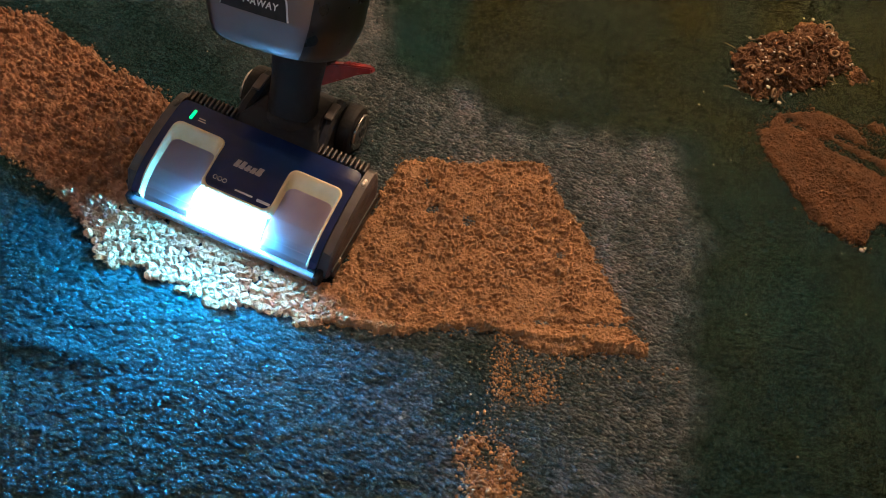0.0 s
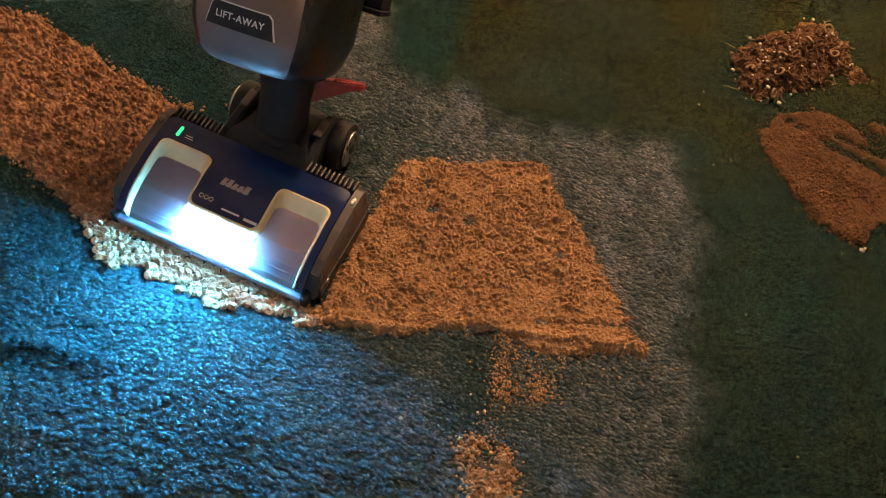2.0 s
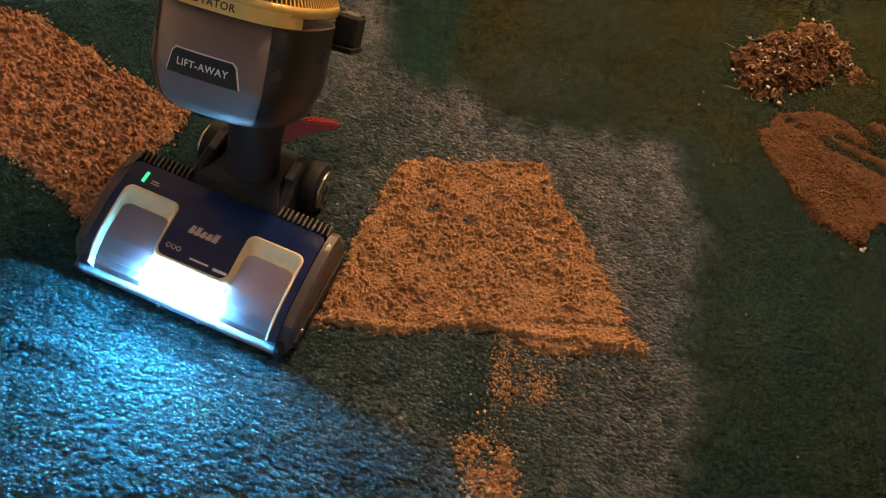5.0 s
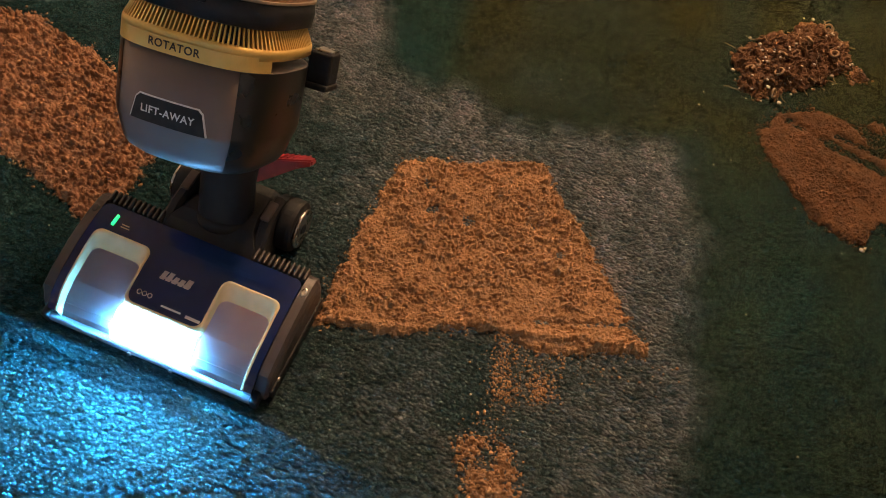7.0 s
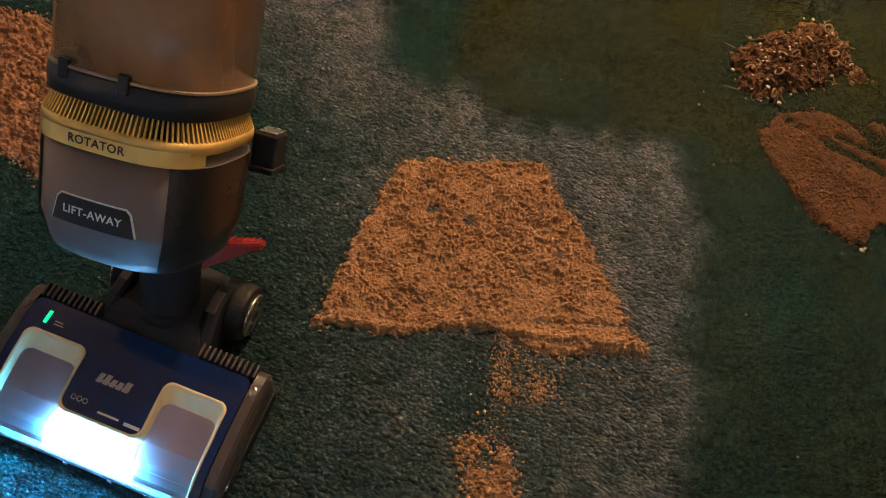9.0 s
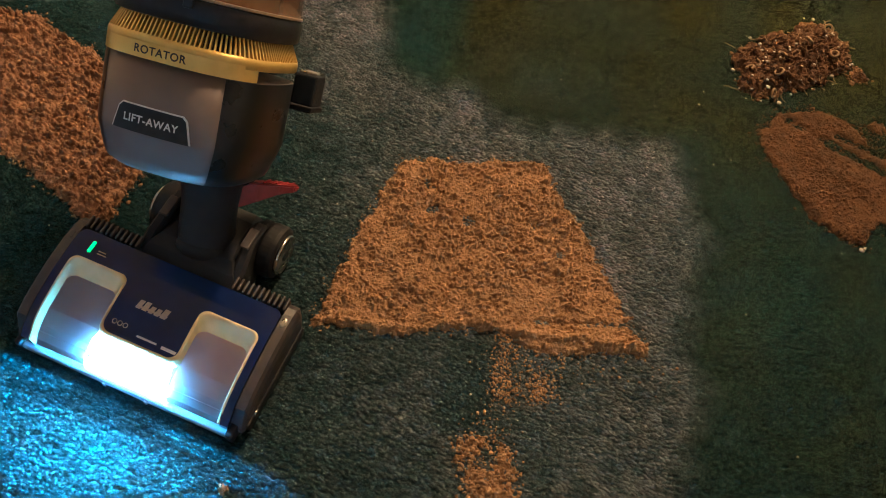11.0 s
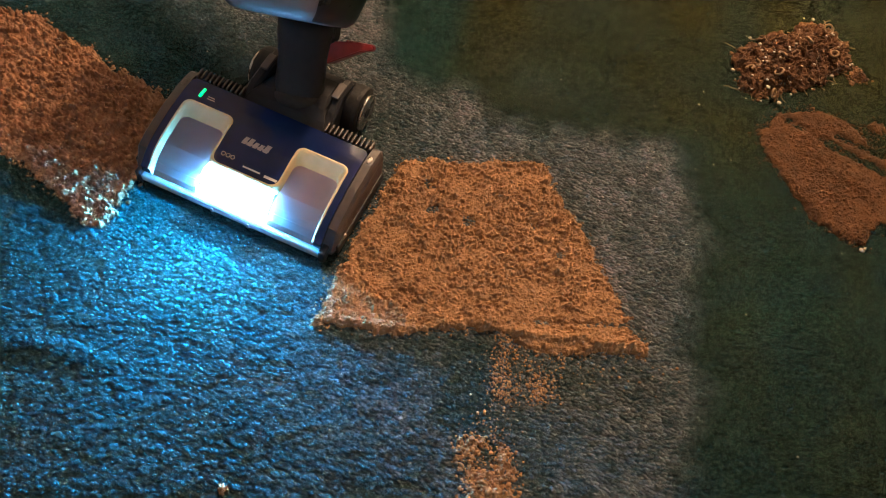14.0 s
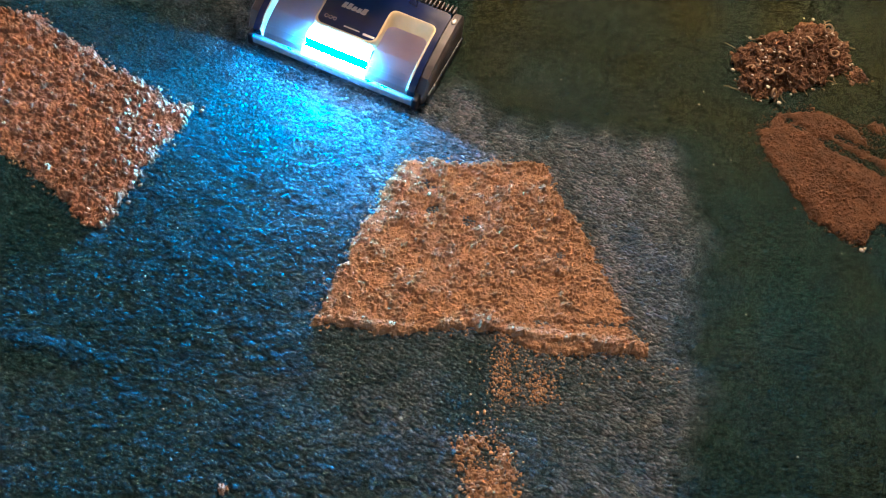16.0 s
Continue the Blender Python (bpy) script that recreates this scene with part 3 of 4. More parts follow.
    for x in (-0.025, 0.03):
        part("rib", box(bmesh.new(), x - 0.0015, x + 0.0015, -0.0085, -0.005, 0.010, 0.018, 0.0006), BUMPER, head)
    for x in (-0.139, 0.139):
        part("bumper_end", box(bmesh.new(), x - 0.005, x + 0.005, -0.0075, 0.012, 0.004, 0.026, 0.003), CHARCOAL, head)
    led = box(bmesh.new(), -0.0019, 0.0019, -0.0078, 0.0078, 0.0, 0.003, 0.001)
    bmesh.ops.transform(led, matrix=pose(-0.110, 0.121, crown(0.121) + 0.0006), verts=led.verts)
    part("status_light", led, LED_GREEN, head, "glowing green status light")
    for x, y, w, h in ((-0.095, 0.1195, 0.010, 0.0012), (-0.094, 0.116, 0.012, 0.0012), (0.037, 0.046, 0.019, 0.0035), (0.008, 0.047, 0.026, 0.0022)):
        part("print_bar", sheet([(x - w / 2, y - h / 2), (x + w / 2, y - h / 2), (x + w / 2, y + h / 2), (x - w / 2, y + h / 2)], 0.0016, 0.001, 2),
             WHITE_PRINT if y < 0.1 else SILVER, head)
    # maker's mark as a plain slanted shape, and a round-ended one below it
    for x, w, y1 in ((-0.0205, 0.0058, 0.0865), (-0.0125, 0.0060, 0.0870), (-0.0045, 0.0056, 0.0842), (0.0035, 0.0056, 0.0842), (0.0120, 0.0070, 0.0872)):
        part("mark", sheet([(x - w / 2, 0.0755), (x + w / 2, 0.0755), (x + w / 2 + 0.0022, y1), (x - w / 2 + 0.0022, y1)], 0.0018, 0.001, 4), MARK, head)
    part("mark_base", sheet([(-0.0235, 0.0772), (0.0165, 0.0772), (0.0172, 0.0796), (-0.0228, 0.0796)], 0.0017, 0.001, 2), MARK, head, "pale plain mark")
    for cx in (-0.037, -0.030, -0.023):
        ring = bmesh.new()
        loft(ring, [[(cx + r * math.cos(a), 0.0525 + r * math.sin(a), crown(0.0525 + r * math.sin(a)) + z) for a in np.linspace(0, 2 * math.pi, 17)[:-1]]
                    for r, z in ((0.0022, 0.001), (0.0022, 0.0018), (0.0031, 0.0018), (0.0031, 0.001))], cap=(False, False))
        part("mark_ring", ring, SILVER, head)
    for sx in (-1, 1):
        for i in range(11):
            x = sx * (0.066 + 0.0068 * i)
            part("grip_rib", box(bmesh.new(), x - 0.0018, x + 0.0018, 0.1435, 0.1605, 0.060, 0.0735, 0.0014), GREY_SHELL, head)
        dot = bmesh.new()
        lathe(dot, [(0.0, -0.002), (0.0045, -0.002), (0.0045, 0.0008), (0.003, 0.0014), (0.0, 0.0014)], pose(sx * 0.1425, 0.128, crown(0.128) + 0.0005) @ Matrix.Diagonal((0.8, 1.4, 1, 1)), 20)
        part("screw_cap", dot, SILVER if sx > 0 else GREY_SHELL, head, smooth=False)
        part("side_bumper", box(bmesh.new(), sx * 0.1525 - 0.003, sx * 0.1525 + 0.003, 0.012, 0.152, 0.008, 0.026, 0.0028), BLACK, head)
        lamp_side = bmesh.new()
        lathe(lamp_side, [(0.0, 0), (0.004, 0), (0.004, 0.002), (0.0, 0.002)], pose(sx * 0.155, 0.03, 0.03, 0, 90, 0), 16)
        part("side_screw", lamp_side, SILVER, head)
    # yoke behind the panel
    bm = bmesh.new()
    loft(bm, [[(-w, y, z0), (w, y, z0), (w, y, z1 - 0.006), (w - 0.008, y, z1), (-w + 0.008, y, z1), (-w, y, z1 - 0.006)]
              for y, w, z0, z1 in ((0.140, 0.070, 0.012, 0.062), (0.158, 0.066, 0.012, 0.070), (0.175, 0.056, 0.014, 0.074), (0.200, 0.050, 0.016, 0.072), (0.240, 0.046, 0.018, 0.060), (0.262, 0.040, 0.02, 0.045))])
    part("yoke", bm, CHARCOAL, head, "charcoal plastic yoke")
    for sx in (-1, 1):
        bm = bmesh.new()
        loft(bm, [[(sx * (0.046 + a), y, z0), (sx * (0.062 + a), y, z0), (sx * (0.062 + a), y, z1 - 0.004), (sx * (0.058 + a), y, z1), (sx * (0.050 + a), y, z1), (sx * (0.046 + a), y, z1 - 0.004)]
                  for a, y, z0, z1 in ((0.008, 0.148, 0.02, 0.064), (0.006, 0.175, 0.016, 0.076), (0.002, 0.205, 0.014, 0.084), (0.002, 0.235, 0.014, 0.080), (0.002, 0.258, 0.02, 0.055))])
        part("yoke_arm", bm, CHARCOAL, head)
        part("arm_cap", box(bmesh.new(), sx * 0.0555 - 0.006, sx * 0.0555 + 0.006, 0.192, 0.222, 0.083, 0.0865, 0.0016), GREY_SHELL, head)
    return head


def wheels(top):
    out = []
    for sx in (-1, 1):
        bm = bmesh.new()
        lathe(bm, [(0.0, -0.013), (0.030, -0.013), (0.0345, -0.011), (0.036, -0.006), (0.036, 0.006), (0.0345, 0.011), (0.030, 0.013), (0.0, 0.013)], pose(0, 0, 0, 0, 90, 0), 36)
        w = part("wheel", bm, RUBBER, top, "black rubber wheel with a silver rim", smooth=False)
        w.location = (sx * 0.073, 0.228, 0.0365)
        rim = bmesh.new()
        lathe(rim, [(0.0, -0.001), (0.013, -0.001), (0.016, 0.001), (0.024, 0.001), (0.027, 0.0), (0.027, -0.004), (0.0, -0.004)], pose(sx * 0.0135, 0, 0, 0, 90 * sx, 0), 36)
        part("rim", rim, BLACK, w, "black rim")
        ring = bmesh.new()
        lathe(ring, [(0.0235, 0.0), (0.0265, 0.0), (0.0275, 0.0025), (0.0262, 0.0042), (0.0240, 0.0036)], pose(sx * 0.0135, 0, 0, 0, 90 * sx, 0), 40)
        part("rim_ring", ring, SILVER, w, "silver rim ring", smooth=True)
        hub = bmesh.new()
        lathe(hub, [(0.0, 0.004), (0.007, 0.004), (0.010, 0.0), (0.0, 0.0)], pose(sx * 0.0145, 0, 0, 0, 90 * sx, 0), 24)
        part("hub", hub, BLACK, w)
        for k in range(3):
            spoke = box(bmesh.new(), -0.0012, 0.0012, 0.010, 0.024, -0.002, 0.002, 0.0008)
            bmesh.ops.transform(spoke, matrix=Matrix.Translation((sx * 0.0155, 0, 0)) @ Matrix.Rotation(radians(120 * k), 4, "X"), verts=spoke.verts)
            part("spoke", spoke, BLACK, w)
        out.append(w)
    return out


def upper_body(top):
    bm = bmesh.new()
    loft(bm, [outline_ring(s, z) for s, z in ((0.56, 0.107), (0.76, 0.109), (0.860, 0.115), (0.906, 0.124), (0.988, 0.1495), (0.998, 0.1525), (1.0, 0.156), (1.0, 0.226))])
    ub = part("upper_body", bm, BRONZE, top, "bronze metallic canister shell", smooth=True)
    bm = bmesh.new()
    loft(bm, [outline_ring(s, z) for s, z in ((1.0, 0.2385), (1.016, 0.2390), (1.018, 0.246), (1.008, 0.2500), (0.98, 0.2505))])
    part("gold_band", bm, GOLD, ub, "gold band", smooth=True)
    bm = bmesh.new()
    xs = list(np.linspace(-0.0855, 0.0855, 45))
    rows = [[(x, front_of(x, 1.0) + 0.004, z) for x in xs] for z in (0.2265,)] + [[(x, front_of(x, 1.0) - 0.0030, z) for x in xs] for z in (0.2268, 0.2425)]
    loft(bm, rows, close=False)
    part("gold_front", bm, GOLD, ub, "gold front band")
    bm = bmesh.new()
    loft(bm, [outline_ring(s, z) for s, z in ((0.945, 0.249), (0.835, 0.272), (0.835, 0.276))])
    part("vent_core", bm, BLACK, ub)
    # vent fins round the canister
    fin = bmesh.new()
    loft(fin, [[(-0.0010, -0.0, 0.0), (0.0010, -0.0, 0.0), (0.0010, 0.010, 0.0), (-0.0010, 0.010, 0.0)],
               [(-0.0008, 0.0115, 0.0238), (0.0008, 0.0115, 0.0238), (0.0008, 0.016, 0.0238), (-0.0008, 0.016, 0.0238)]])
    first = part("fin", fin, GOLD, ub)
    ring = outline_ring(1.008, 0.2495, 124)
    for i in range(124):
        a, b, c = Vector(ring[i - 1]), Vector(ring[i]), Vector(ring[(i + 1) % 124])
        tangent = (c - a).normalized()
        inward = Vector((-tangent.y, tangent.x, 0))
        m = Matrix((tangent, inward, Vector((0, 0, 1)))).transposed().to_4x4()
        m.translation = b
        f = first if i == 0 else new("fin", first.data)
        f.parent = ub
        f.matrix_basis = m
    bm = bmesh.new()
    loft(bm, [outline_ring(s, z) for s, z in ((0.90, 0.2675), (0.975, 0.2700), (0.985, 0.284), (0.975, 0.2925), (0.96, 0.2945))])
    part("bin_seat", bm, BLACK, ub, "black bin seat ring", smooth=True)
    bm = bmesh.new()
    loft(bm, [outline_ring(s, z) for s, z in ((0.955, 0.2945), (0.982, 0.295), (0.982, 0.2972), (0.955, 0.2978))])
    part("bin_edge", bm, BIN_EDGE, ub)
    bm = bmesh.new()
    loft(bm, [outline_ring(s, z) for s, z in ((0.955, 0.2978), (0.955, 0.48), (0.94, 0.50))])
    part("dust_bin", bm, BIN, ub, "dusty clear dust bin tinted brown for the reflected carpet", smooth=True)
    bm = bmesh.new()
    lathe(bm, [(0.0, 0.299), (0.072, 0.299), (0.070, 0.325), (0.062, 0.40), (0.060, 0.49), (0.0, 0.49)], pose(0, -0.075, 0))
    part("bin_core", bm, BIN_DUST, ub, "brown dust round the filter core", smooth=True)
    bm = bmesh.new()
    loft(bm, [outline_ring(s, z) for s, z in ((0.95, 0.4995), (1.0, 0.504), (1.0, 0.535), (0.9, 0.55))])
    part("bin_lid", bm, CHARCOAL, ub, "charcoal bin lid", smooth=True)
    for x in (-0.042, 0.020):
        part("bin_clip", box(bmesh.new(), x - 0.0055, x + 0.0055, front_of(x, 0.975) - 0.003, front_of(x, 0.975) + 0.012, 0.284, 0.303, 0.002), BLACK, ub)
    for sx in (-1, 1):
        bm = bmesh.new()
        turns = np.linspace(-0.86, 1.25, 34)
        rows = []
        for z, s in ((0.1095, 0.78), (0.1155, 0.8645), (0.124, 0.9095), (0.1495, 0.992), (0.156, 1.004), (0.226, 1.004)):
            row = []
            for a in turns:
                c, q = math.cos(a), math.sin(a)
                k = (abs(c) ** 2.9 + abs(q) ** 2.9) ** (-1 / 2.9)
                row.append((sx * (0.090 * s + 0.0004) * k * c, -0.075 + (0.090 * s + 0.0004) * k * q, z))
            rows.append(row)
        loft(bm, rows, close=False)
        part("side_cover", bm, DARK_SHELL, ub, "near-black glossy side cover", smooth=True)
    # label plate
    plate = [(-0.044, 0.1525), (0.044, 0.1525), (0.0385, 0.176), (0.034, 0.1805), (-0.034, 0.1805), (-0.0385, 0.176)]
    for grow, out, material, name in ((0.0, 0.0012, WHITE_PRINT, "plate_edge"), (0.0013, 0.0020, BLACK, "label_plate")):
        bm = bmesh.new()
        cx, cz = 0.0, 0.166
        pts = [(x * (1 - grow / 0.04), cz + (z - cz) * (1 - grow / 0.014) - (grow if z < cz else 0)) for x, z in plate]
        half, low, high = max(p[0] for p in pts), min(p[1] for p in pts), max(p[1] for p in pts)
        right = [p for p in pts if p[0] > 0]

        def brow(x):
            """The plate's upper edge at x."""
            q = sorted((abs(a), b) for a, b in right if b > low + 0.001)
            return float(np.interp(abs(x), [0] + [a for a, _ in q] + [half], [high] + [b for _, b in q] + [low + 0.0005]))
        cols = sorted(set(list(np.linspace(-half, half, 41)) + [a for a, _ in pts]))
        loft(bm, [[(x, front_of(x) + 0.008, low), (x, front_of(x) - out, low), (x, front_of(x) - out, brow(x)), (x, front_of(x) + 0.008, brow(x))] for x in cols])
        part(name, bm, material, ub, "black label plate" if grow else "")
    lettering("LIFT-AWAY", 0.0109, pose(0, 0, 0.1655, 90, 0, 0), WHITE_PRINT, ub, lambda c: front_of(c.x) - 0.0022 + 0.3 * c.y)
    lettering("ROTATOR", 0.0112, pose(0, 0, 0.2350, 90, 0, 0), DARK_PRINT, ub, lambda c: front_of(c.x, 1.0) - 0.0034 + 0.3 * c.y)
    # spine, neck and joint
    bm = bmesh.new()
    loft(bm, [circle(r, z, 32, 0, y) for r, z, y in ((0.028, -0.020, 0.0), (0.034, -0.008, 0.0), (0.035, 0.02, -0.002), (0.034, 0.06, -0.008), (0.037, 0.085, -0.012), (0.040, 0.12, -0.014))])
    part("neck", bm, CHARCOAL, ub, "charcoal swivel neck", smooth=True)
    bm = bmesh.new()
    lathe(bm, [(0.0, -0.026), (0.024, -0.024), (0.037, -0.006), (0.0385, 0.0), (0.037, 0.006), (0.03, 0.010), (0.0, 0.010)])
    part("neck_collar", bm, RUBBER, ub, smooth=True)
    part("spine", box(bmesh.new(), -0.035, 0.035, 0.004, 0.045, 0.08, 0.62, 0.012), CHARCOAL, ub, "charcoal spine behind the canister")
    bm = bmesh.new()
    lathe(bm, [(0.0, 0.60), (0.017, 0.60), (0.017, 1.05), (0.0, 1.05)], pose(0, 0.024, 0))
    part("wand", bm, SILVER, ub, "metal wand", smooth=False)
    # release latch on the side
    part("latch", box(bmesh.new(), 0.070, 0.099, 0.008, 0.040, 0.199, 0.238, 0.004), RUBBER, ub, "black release latch")
    part("latch_base", box(bmesh.new(), 0.030, 0.100, 0.004, 0.043, 0.193, 0.2005, 0.002), RUBBER, ub)
    part("latch_cap", box(bmesh.new(), 0.075, 0.097, 0.011, 0.037, 0.2375, 0.2405, 0.0013), SILVER, ub)
    bm = bmesh.new()
    loft(bm, [circle(0.013, z, 24, 0.086 + 0.003 * math.sin(z * 40), 0.030) for z in np.linspace(0.405, 0.60, 12)])
    part("hose", bm, RUBBER, ub, "black hose beside the bin", smooth=True)
    # red foot pedal
    bm = bmesh.new()
    loft(bm, [[(x, y - w, z - h), (x, y + w, z - h), (x, y + w, z + h), (x, y - w, z + h)]
              for x, y, z, w, h in ((0.026, 0.030, 0.070, 0.018, 0.016), (0.046, 0.040, 0.078, 0.017, 0.012), (0.068, 0.052, 0.086, 0.014, 0.006), (0.082, 0.060, 0.088, 0.008, 0.004))])
    bmesh.ops.bevel(bm, geom=bm.edges[:], offset=0.002, segments=2, affect="EDGES")
    pedal = part("pedal", bm, RED, ub, "red foot pedal")
    for k in range(5):
        x = 0.048 + 0.006 * k
        part("pedal_rib", box(bmesh.new(), x - 0.001, x + 0.001, 0.030 + 0.006 * k, 0.052 + 0.005 * k, 0.0885 + 0.0006 * k, 0.0925, 0.0006), RED, pedal)
    return ub


# ---- crumbs taken up by the vacuum ----
STRIP = [(-0.471, 0.483), (-0.422, 0.434), (-0.382, 0.437), (-0.342, 0.427), (-0.276, 0.411), (-0.219, 0.419), (-0.165, 0.413), (-0.136, 0.416),
         (-0.126, 0.511), (-0.278, 0.553), (-0.435, 0.587)]


def lump_mesh(name, seed, radius, flat, material, detail=2, rough=0.3):
    """One ragged lump."""
    rng = random.Random(seed)
    bm = bmesh.new()
    bmesh.ops.create_icosphere(bm, subdivisions=detail, radius=1.0)
    off = Vector((rng.uniform(0, 50), rng.uniform(0, 50), rng.uniform(0, 50)))
    for v in bm.verts:
        d = v.co.normalized()
        k = 1 + rough * noise.noise(d * 1.6 + off) * 1.6 + rough * noise.noise(d * 4.1 + off) + rng.uniform(-rough, rough) * 0.45
        v.co = Vector((d.x * radius * k, d.y * radius * k, d.z * radius * flat * k))
    me = bpy.data.meshes.new(name)
    bm.to_mesh(me)
    bm.free()
    me.materials.append(material)
    return me


def swept_strip():
    """Clumps lying before the head; returns each with its place."""
    top = tagged(new("crumb_strip"), "strip of brown crumbs being vacuumed off the carpet", "debris pile")
    rng = random.Random(12)
    meshes = [lump_mesh("clump", 200 + k, 0.0072, 0.62, CRUMB, 2, 0.42) for k in range(10)]
    out = []
    y = 0.395
    row = 0
    while y < 0.56:
        x = -0.49 + (row % 2) * 0.005
        while x < -0.10:
            px, py = x + rng.uniform(-0.003, 0.003), y + rng.uniform(-0.003, 0.003)
            d = inside_distance(np.array([px]), np.array([py]), STRIP)[0]
            local = head_pose(RUN[0]).inverted() @ Vector((px, py, 0))
            if d > -0.001 and local.y < 0.006:
                ob = new("clump", meshes[rng.randrange(10)])
                ob.parent = top
                turn = rng.uniform(0, 360)
                ob.matrix_basis = pose(px, py, 0.0022 + rng.uniform(0, 0.002), 0, 0, turn)
                out.append((ob, px, py, turn))
            x += 0.0106
        y += 0.0096
        row += 1
    return out


def cereal_heap():
    """Fluff with ring cereal and pale flakes."""
    top = heap("fluff_heap", FLUFFY, 0.008, FLUFF, FLUFF, 500, 61, "brown fluff and cereal rings heaped on the carpet", size=0.0028, spill=0.012, lump=2.0, rough=1.4, slope=0.03)
    pick = random.Random(8)
    kinds = [lump_mesh("fluff_lump", 500 + k, 1.0, 0.8, FLUFF, 3, 0.45) for k in range(9)]
    placed = 0
    while placed < 85:
        x, y = pick.uniform(0.40, 0.62), pick.uniform(0.98, 1.21)
        d = float(inside_distance(np.array([x]), np.array([y]), FLUFFY)[0])
        if d < 0.004 or pick.random() < 0.25:
            continue
        r = pick.uniform(0.006, 0.0135)
        ob = new("fluff_lump", kinds[placed % 9])
        ob.parent = top
        ob.matrix_basis = pose(x, y, 0.004 + min(d, 0.04) * pick.uniform(0.1, 0.65), pick.uniform(-40, 40), pick.uniform(-40, 40), pick.uniform(0, 360)) @ Matrix.Diagonal((r, r, r, 1))
        placed += 1
    rng = np.random.default_rng(77)
    vs, fs = [], []
    for i in range(170):
        x, y = rng.uniform(0.40, 0.63), rng.uniform(0.97, 1.22)
        d = float(inside_distance(np.array([x]), np.array([y]), FLUFFY)[0])
        if d < -0.006:
            continue
        a, bend, length = rng.uniform(0, 6.28), rng.uniform(-90, 90), rng.uniform(0.012, 0.034)
        p = np.array([x, y, 0.006 + max(0, min(d, 0.04)) * rng.uniform(0.3, 0.85)])
        ring0 = len(vs) * 3
        for k in range(8):
            p = p + np.array([math.cos(a), math.sin(a), rng.uniform(-0.25, 0.35)]) * length / 8
            p[2] = max(p[2], 0.004)
            a += bend * length / 8
            vs.append([p + 0.00042 * np.array([math.cos(b), math.sin(b) * 0.5, math.sin(b)]) for b in (0.3, 2.4, 4.5)])
            if k:
                q = ring0 + 3 * (k - 1)
                fs += [(q + j, q + (j + 1) % 3, q + 3 + (j + 1) % 3, q + 3 + j) for j in range(3)]
    strands = link("fibre_layer", np_mesh("fibre_layer", np.array(vs).reshape(-1, 3), np.array(fs)), OAT, top, "thin curled pale fibres")
    strands["kind"] = "stuff"
    spots, sizes = [], []
    while len(spots) < 55:
        x, y = rng.uniform(0.38, 0.65), rng.uniform(0.95, 1.24)
        d = float(inside_distance(np.array([x]), np.array([y]), FLUFFY)[0])
        if d > -0.018:
            spots.append((x, y, 0.005 + max(0, min(d, 0.04)) * 0.7 + 0.004))
            sizes.append(rng.uniform(0.0013, 0.0034))
    crumbs("flake_layer", spots, sizes, FLAKE, top, 5, flat=0.5)
    for i in range(8):
        while True:
            x, y = rng.uniform(0.40, 0.62), rng.uniform(0.98, 1.2)
            d = float(inside_distance(np.array([x]), np.array([y]), FLUFFY)[0])
            if d > 0.0:
                break
        R, r = rng.uniform(0.006, 0.0085), rng.uniform(0.0016, 0.0024)
        bm = bmesh.new()
        loft_rows = []
        for k in range(16 if i % 3 else 11):
            a = 2 * math.pi * k / 16
            loft_rows.append([((R + r * math.cos(b)) * math.cos(a), (R + r * math.cos(b)) * math.sin(a) * 0.9, r * math.sin(b)) for b in np.linspace(0, 2 * math.pi, 9)[:-1]])
        if i % 3:
            loft_rows.append(loft_rows[0])
        loft(bm, loft_rows, cap=(False, False))
        bmesh.ops.remove_doubles(bm, verts=bm.verts, dist=1e-5)
        ob = part("cereal_ring", bm, OAT, top, smooth=True)
        ob.matrix_basis = pose(x, y, 0.014 + min(d, 0.04) * 0.62, rng.uniform(-50, 50), rng.uniform(-50, 50), rng.uniform(0, 360))


def floor_lamp():
    """The warm lamp that lights the carpet, standing beside the view."""
    top = tagged(new("floor_lamp"), "floor lamp with a linen shade and warm bulb", "lamp")
    x, y, z = LAMP_AT
    bm = bmesh.new()
    lathe(bm, [(0.0, 0), (0.14, 0), (0.14, 0.015), (0.02, 0.03), (0.012, 0.04), (0.012, 1.78), (0.02, 1.79), (0.02, 1.84), (0.0, 1.84)], pose(x, y, 0.0))
    part("stand", bm, CHARCOAL, top)
    bm = bmesh.new()
    loft(bm, [circle(r, h, 40, x, y) for r, h in ((0.25, 1.93), (0.20, 2.12), (0.198, 2.12), (0.247, 1.93))], cap=(False, False))
    part("shade", bm, SHADE, top)


room()
carpet_pile()
vacuum = tagged(new("vacuum_cleaner"), "upright vacuum with navy floor head, bronze canister and lit headlight", "vacuum cleaner")
floor_head(vacuum)
WHEELS = wheels(vacuum)
UPPER = upper_body(vacuum)
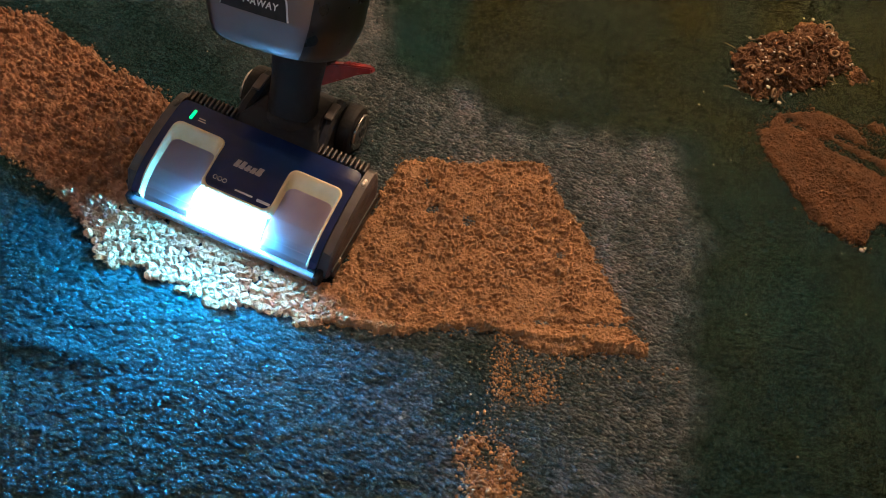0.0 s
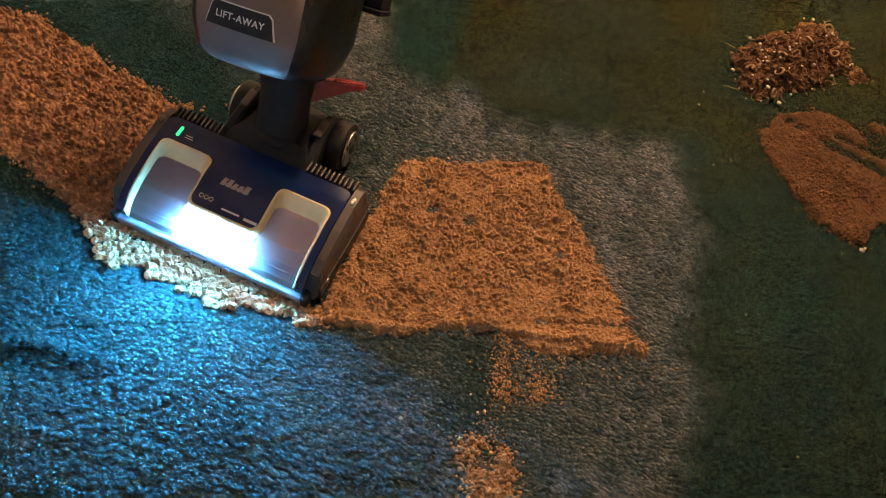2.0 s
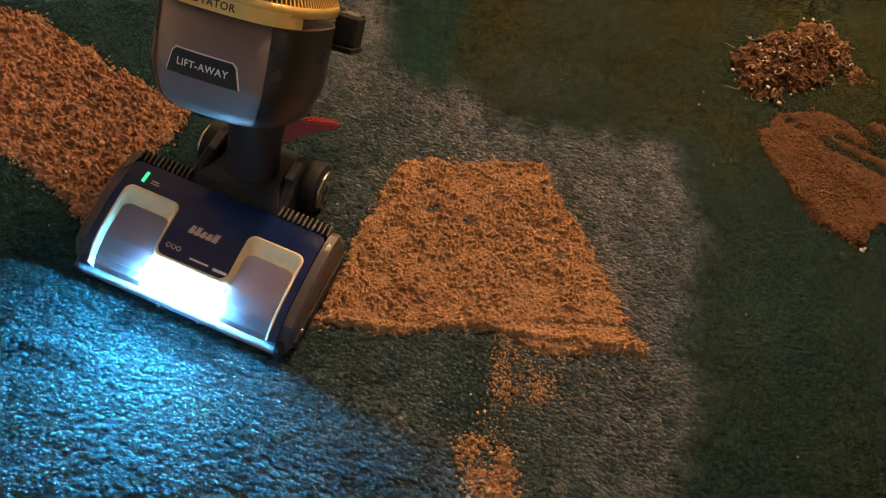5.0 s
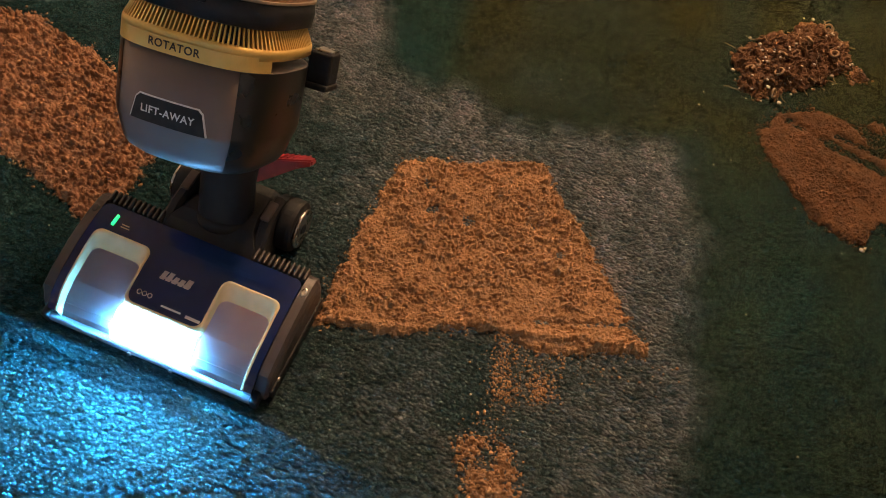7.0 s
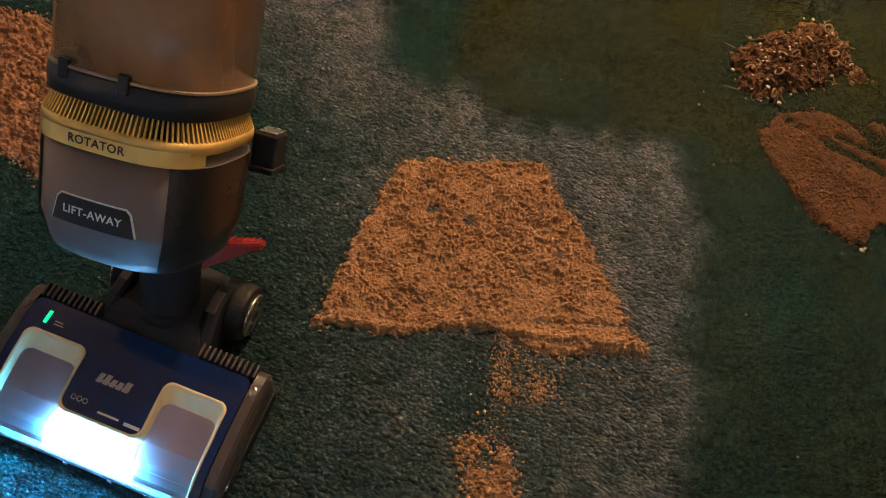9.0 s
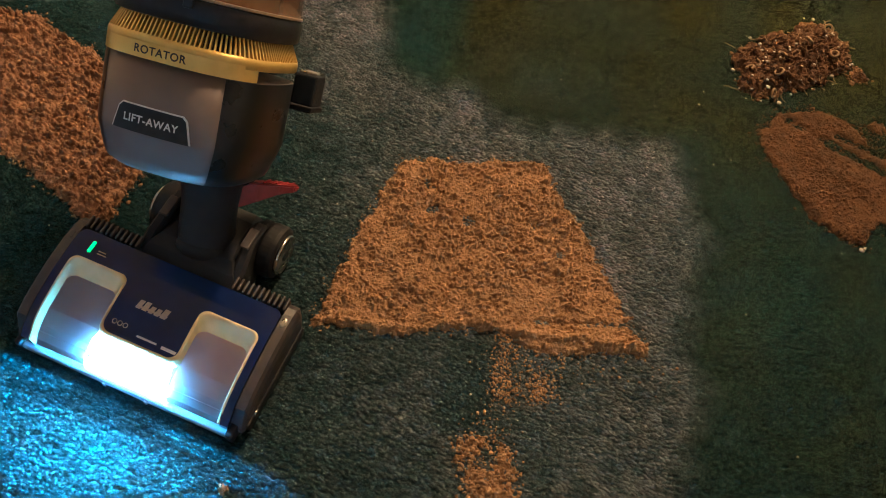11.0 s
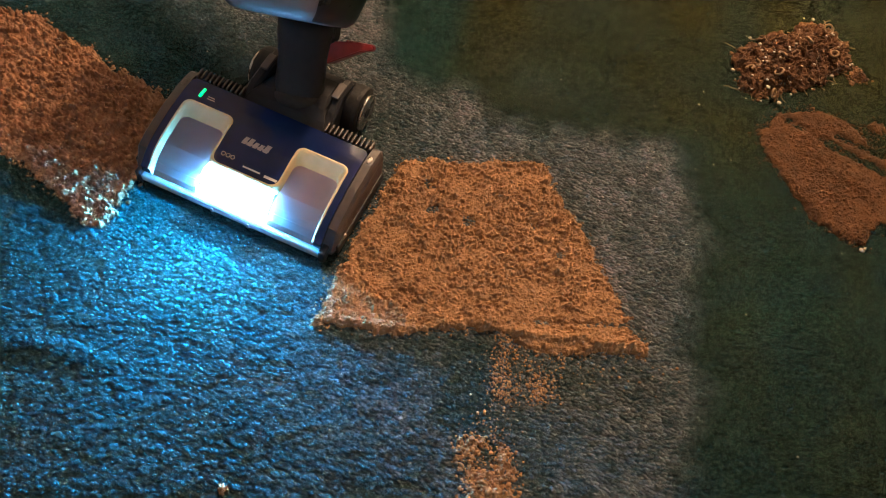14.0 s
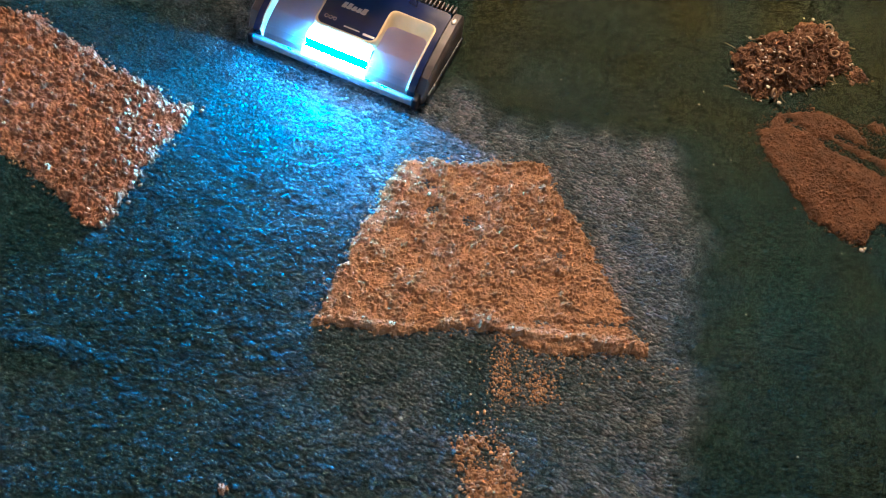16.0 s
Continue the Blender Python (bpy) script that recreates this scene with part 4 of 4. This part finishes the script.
heap("crumb_heap", TRAPEZE, 0.0068, CRUMB, CRUMB_BITS, 5200, 11, "brown crumbs spread in a trapezoid patch on carpet", size=0.0011, rough=0.95, pits=0.5,
     ridges=[(0.115, 0.467, 0.287, 0.488, 0.006, 0.008), (0.115, 0.483, 0.272, 0.518, -0.003, 0.005), (-0.138, 0.421, -0.02, 0.437, 0.005, 0.008), (0.02, 0.453, 0.085, 0.472, 0.005, 0.008),
             (-0.044, 0.671, -0.038, 0.668, -0.007, 0.008), (0.027, 0.617, 0.027, 0.621, -0.008, 0.009), (0.117, 0.636, 0.119, 0.638, -0.007, 0.008),
             (-0.029, 0.628, -0.020, 0.632, -0.006, 0.007), (0.160, 0.598, 0.165, 0.600, -0.005, 0.007), (-0.06, 0.60, -0.055, 0.604, 0.005, 0.008)])
heap("crumb_heap", LEFT, 0.0072, COARSE, COARSE_BITS, 3200, 23, "brown crumb band ending where the vacuum passed", size=0.0014, rough=1.6, grain=0.72, pits=0.6)
heap("powder_heap", OVAL, 0.0072, POWDER, POWDER, 2200, 37, "fine brown powder in a rounded pointed patch", size=0.0013, rough=0.36, lump=1.5, spill=0.02,
     ridges=[(0.50, 0.952, 0.572, 0.921, -0.0058, 0.009), (0.572, 0.921, 0.70, 0.872, -0.0072, 0.009), (0.582, 0.944, 0.68, 0.917, -0.0066, 0.007), (0.55, 0.88, 0.62, 0.84, 0.004, 0.02)])
heap("crumb_patch", SMALL, 0.0045, CRUMB, CRUMB_BITS, 380, 43, "small ragged patch of brown crumbs on carpet", size=0.0015, holes=0.35)
heap("powder_patch", [(0.623, 0.979), (0.649, 1.003), (0.675, 0.98), (0.66, 0.962)], 0.004, POWDER, POWDER, 90, 71, "small smudge of brown powder on carpet", size=0.0013)
heap("fluff_tuft", [(0.612, 1.098), (0.628, 1.112), (0.645, 1.088), (0.62, 1.074)], 0.007, FLUFF, FLUFF, 60, 73, "little tuft of brown fluff on carpet", size=0.003)
cereal_heap()


def thin_scatter():
    """Crumbs thinly strewn below the trapezoid patch."""
    rng = np.random.default_rng(90)
    top = tagged(new("crumb_scatter"), "thin scatter of brown crumbs worked into carpet", "debris")
    spots, sizes = [], []
    for (cx, cy, sx, sy, n) in ((0.107, 0.43, 0.010, 0.035, 330), (0.118, 0.385, 0.010, 0.012, 160), (0.160, 0.398, 0.011, 0.011, 240), (0.14, 0.425, 0.030, 0.02, 90),
                                (0.10, 0.335, 0.02, 0.010, 40), (0.31, 0.46, 0.02, 0.02, 20), (0.2, 0.44, 0.05, 0.012, 60)):
        spots = [(x, y, 0.0042) for x, y in zip(rng.normal(cx, sx, n), rng.normal(cy, sy, n))]
        crumbs("crumb_layer", spots, np.clip(rng.lognormal(math.log(0.00105), 0.35, n), 0.0006, 0.0022), CRUMB_BITS, top, 91, flat=0.6)
    crumbs("crumb_layer", [(-0.39, 0.705, 0.006), (-0.36, 0.725, 0.006), (-0.39, 0.713, 0.005)], [0.003, 0.003, 0.0026], COARSE_BITS, top, 95)
    top2 = tagged(new("stray_specks"), "pale stray specks lying on the carpet", "debris")
    spots, sizes = [], []
    for i in range(60):
        spots.append((rng.uniform(-0.6, 0.62), rng.uniform(0.25, 1.15), 0.004))
        sizes.append(rng.uniform(0.0007, 0.0014))
    spots += [(-0.462, 0.484, 0.006), (-0.468, 0.479, 0.006), (0.604, 0.728, 0.005), (0.609, 0.731, 0.006)]
    sizes += [0.0024, 0.002, 0.004, 0.003]
    crumbs("speck_layer", spots, sizes, FLAKE, top2, 92)


thin_scatter()
floor_lamp()
CLUMPS = swept_strip()
DROPPED = tagged(new("crumb_clump", lump_mesh("crumb_clump", 400, 0.006, 1.2, CRUMB, 3, 0.4)), "small clump of brown crumbs dropped by the vacuum", "debris")


def motions():
    walk(vacuum, [(r[0], head_pose(r)) for r in RUN])
    walk(UPPER, [(r[0], upper_pose(r)) for r in RUN])
    for w in WHEELS:
        at, rows, turn, last = w.location.copy(), [], 0.0, None
        for k in range(81):
            t = 0.2 * k
            p = head_at(t).translation
            if last is not None:
                turn += math.copysign((p - last).length, p.y - last.y) / 0.036
            last = p
            rows.append((t, Matrix.Translation(at) @ Matrix.Rotation(-turn, 4, "X")))
        walk(w, rows)
    for ob, x, y, turn in CLUMPS:
        rest = ob.matrix_basis.copy()
        # the head reaches it, lifts it and carries it under the panel
        taken = 4.2
        for k in range(0, 46):
            if (head_at(0.1 * k).inverted() @ Vector((x, y, 0))).y > -0.003:
                taken = 0.1 * k
                break
        inner = head_at(taken).inverted() @ Vector((x, y, 0))
        kept = pose(max(-0.12, min(0.12, inner.x)), 0.120, 0.034, 0, 0, turn)
        rows = [(0.0, rest)]
        if taken > 0.05:
            rows.append((taken, rest))
        rows.append((taken + 0.2, head_at(taken + 0.2) @ kept))
        rows += [(r[0], head_pose(r) @ kept) for r in RUN if r[0] > taken + 0.35]
        walk(ob, rows)
    kept = pose(0.125, 0.120, 0.034)
    rows = [(r[0], head_pose(r) @ kept) for r in RUN if r[0] < 9.65]
    rest = pose(-0.182, 0.192, 0.003)
    rows += [(9.7, head_pose(RUN[18]) @ kept), (9.9, pose(-0.190, 0.205, 0.012)), (10.1, rest), (16.0, rest)]
    walk(DROPPED, rows)


motions()
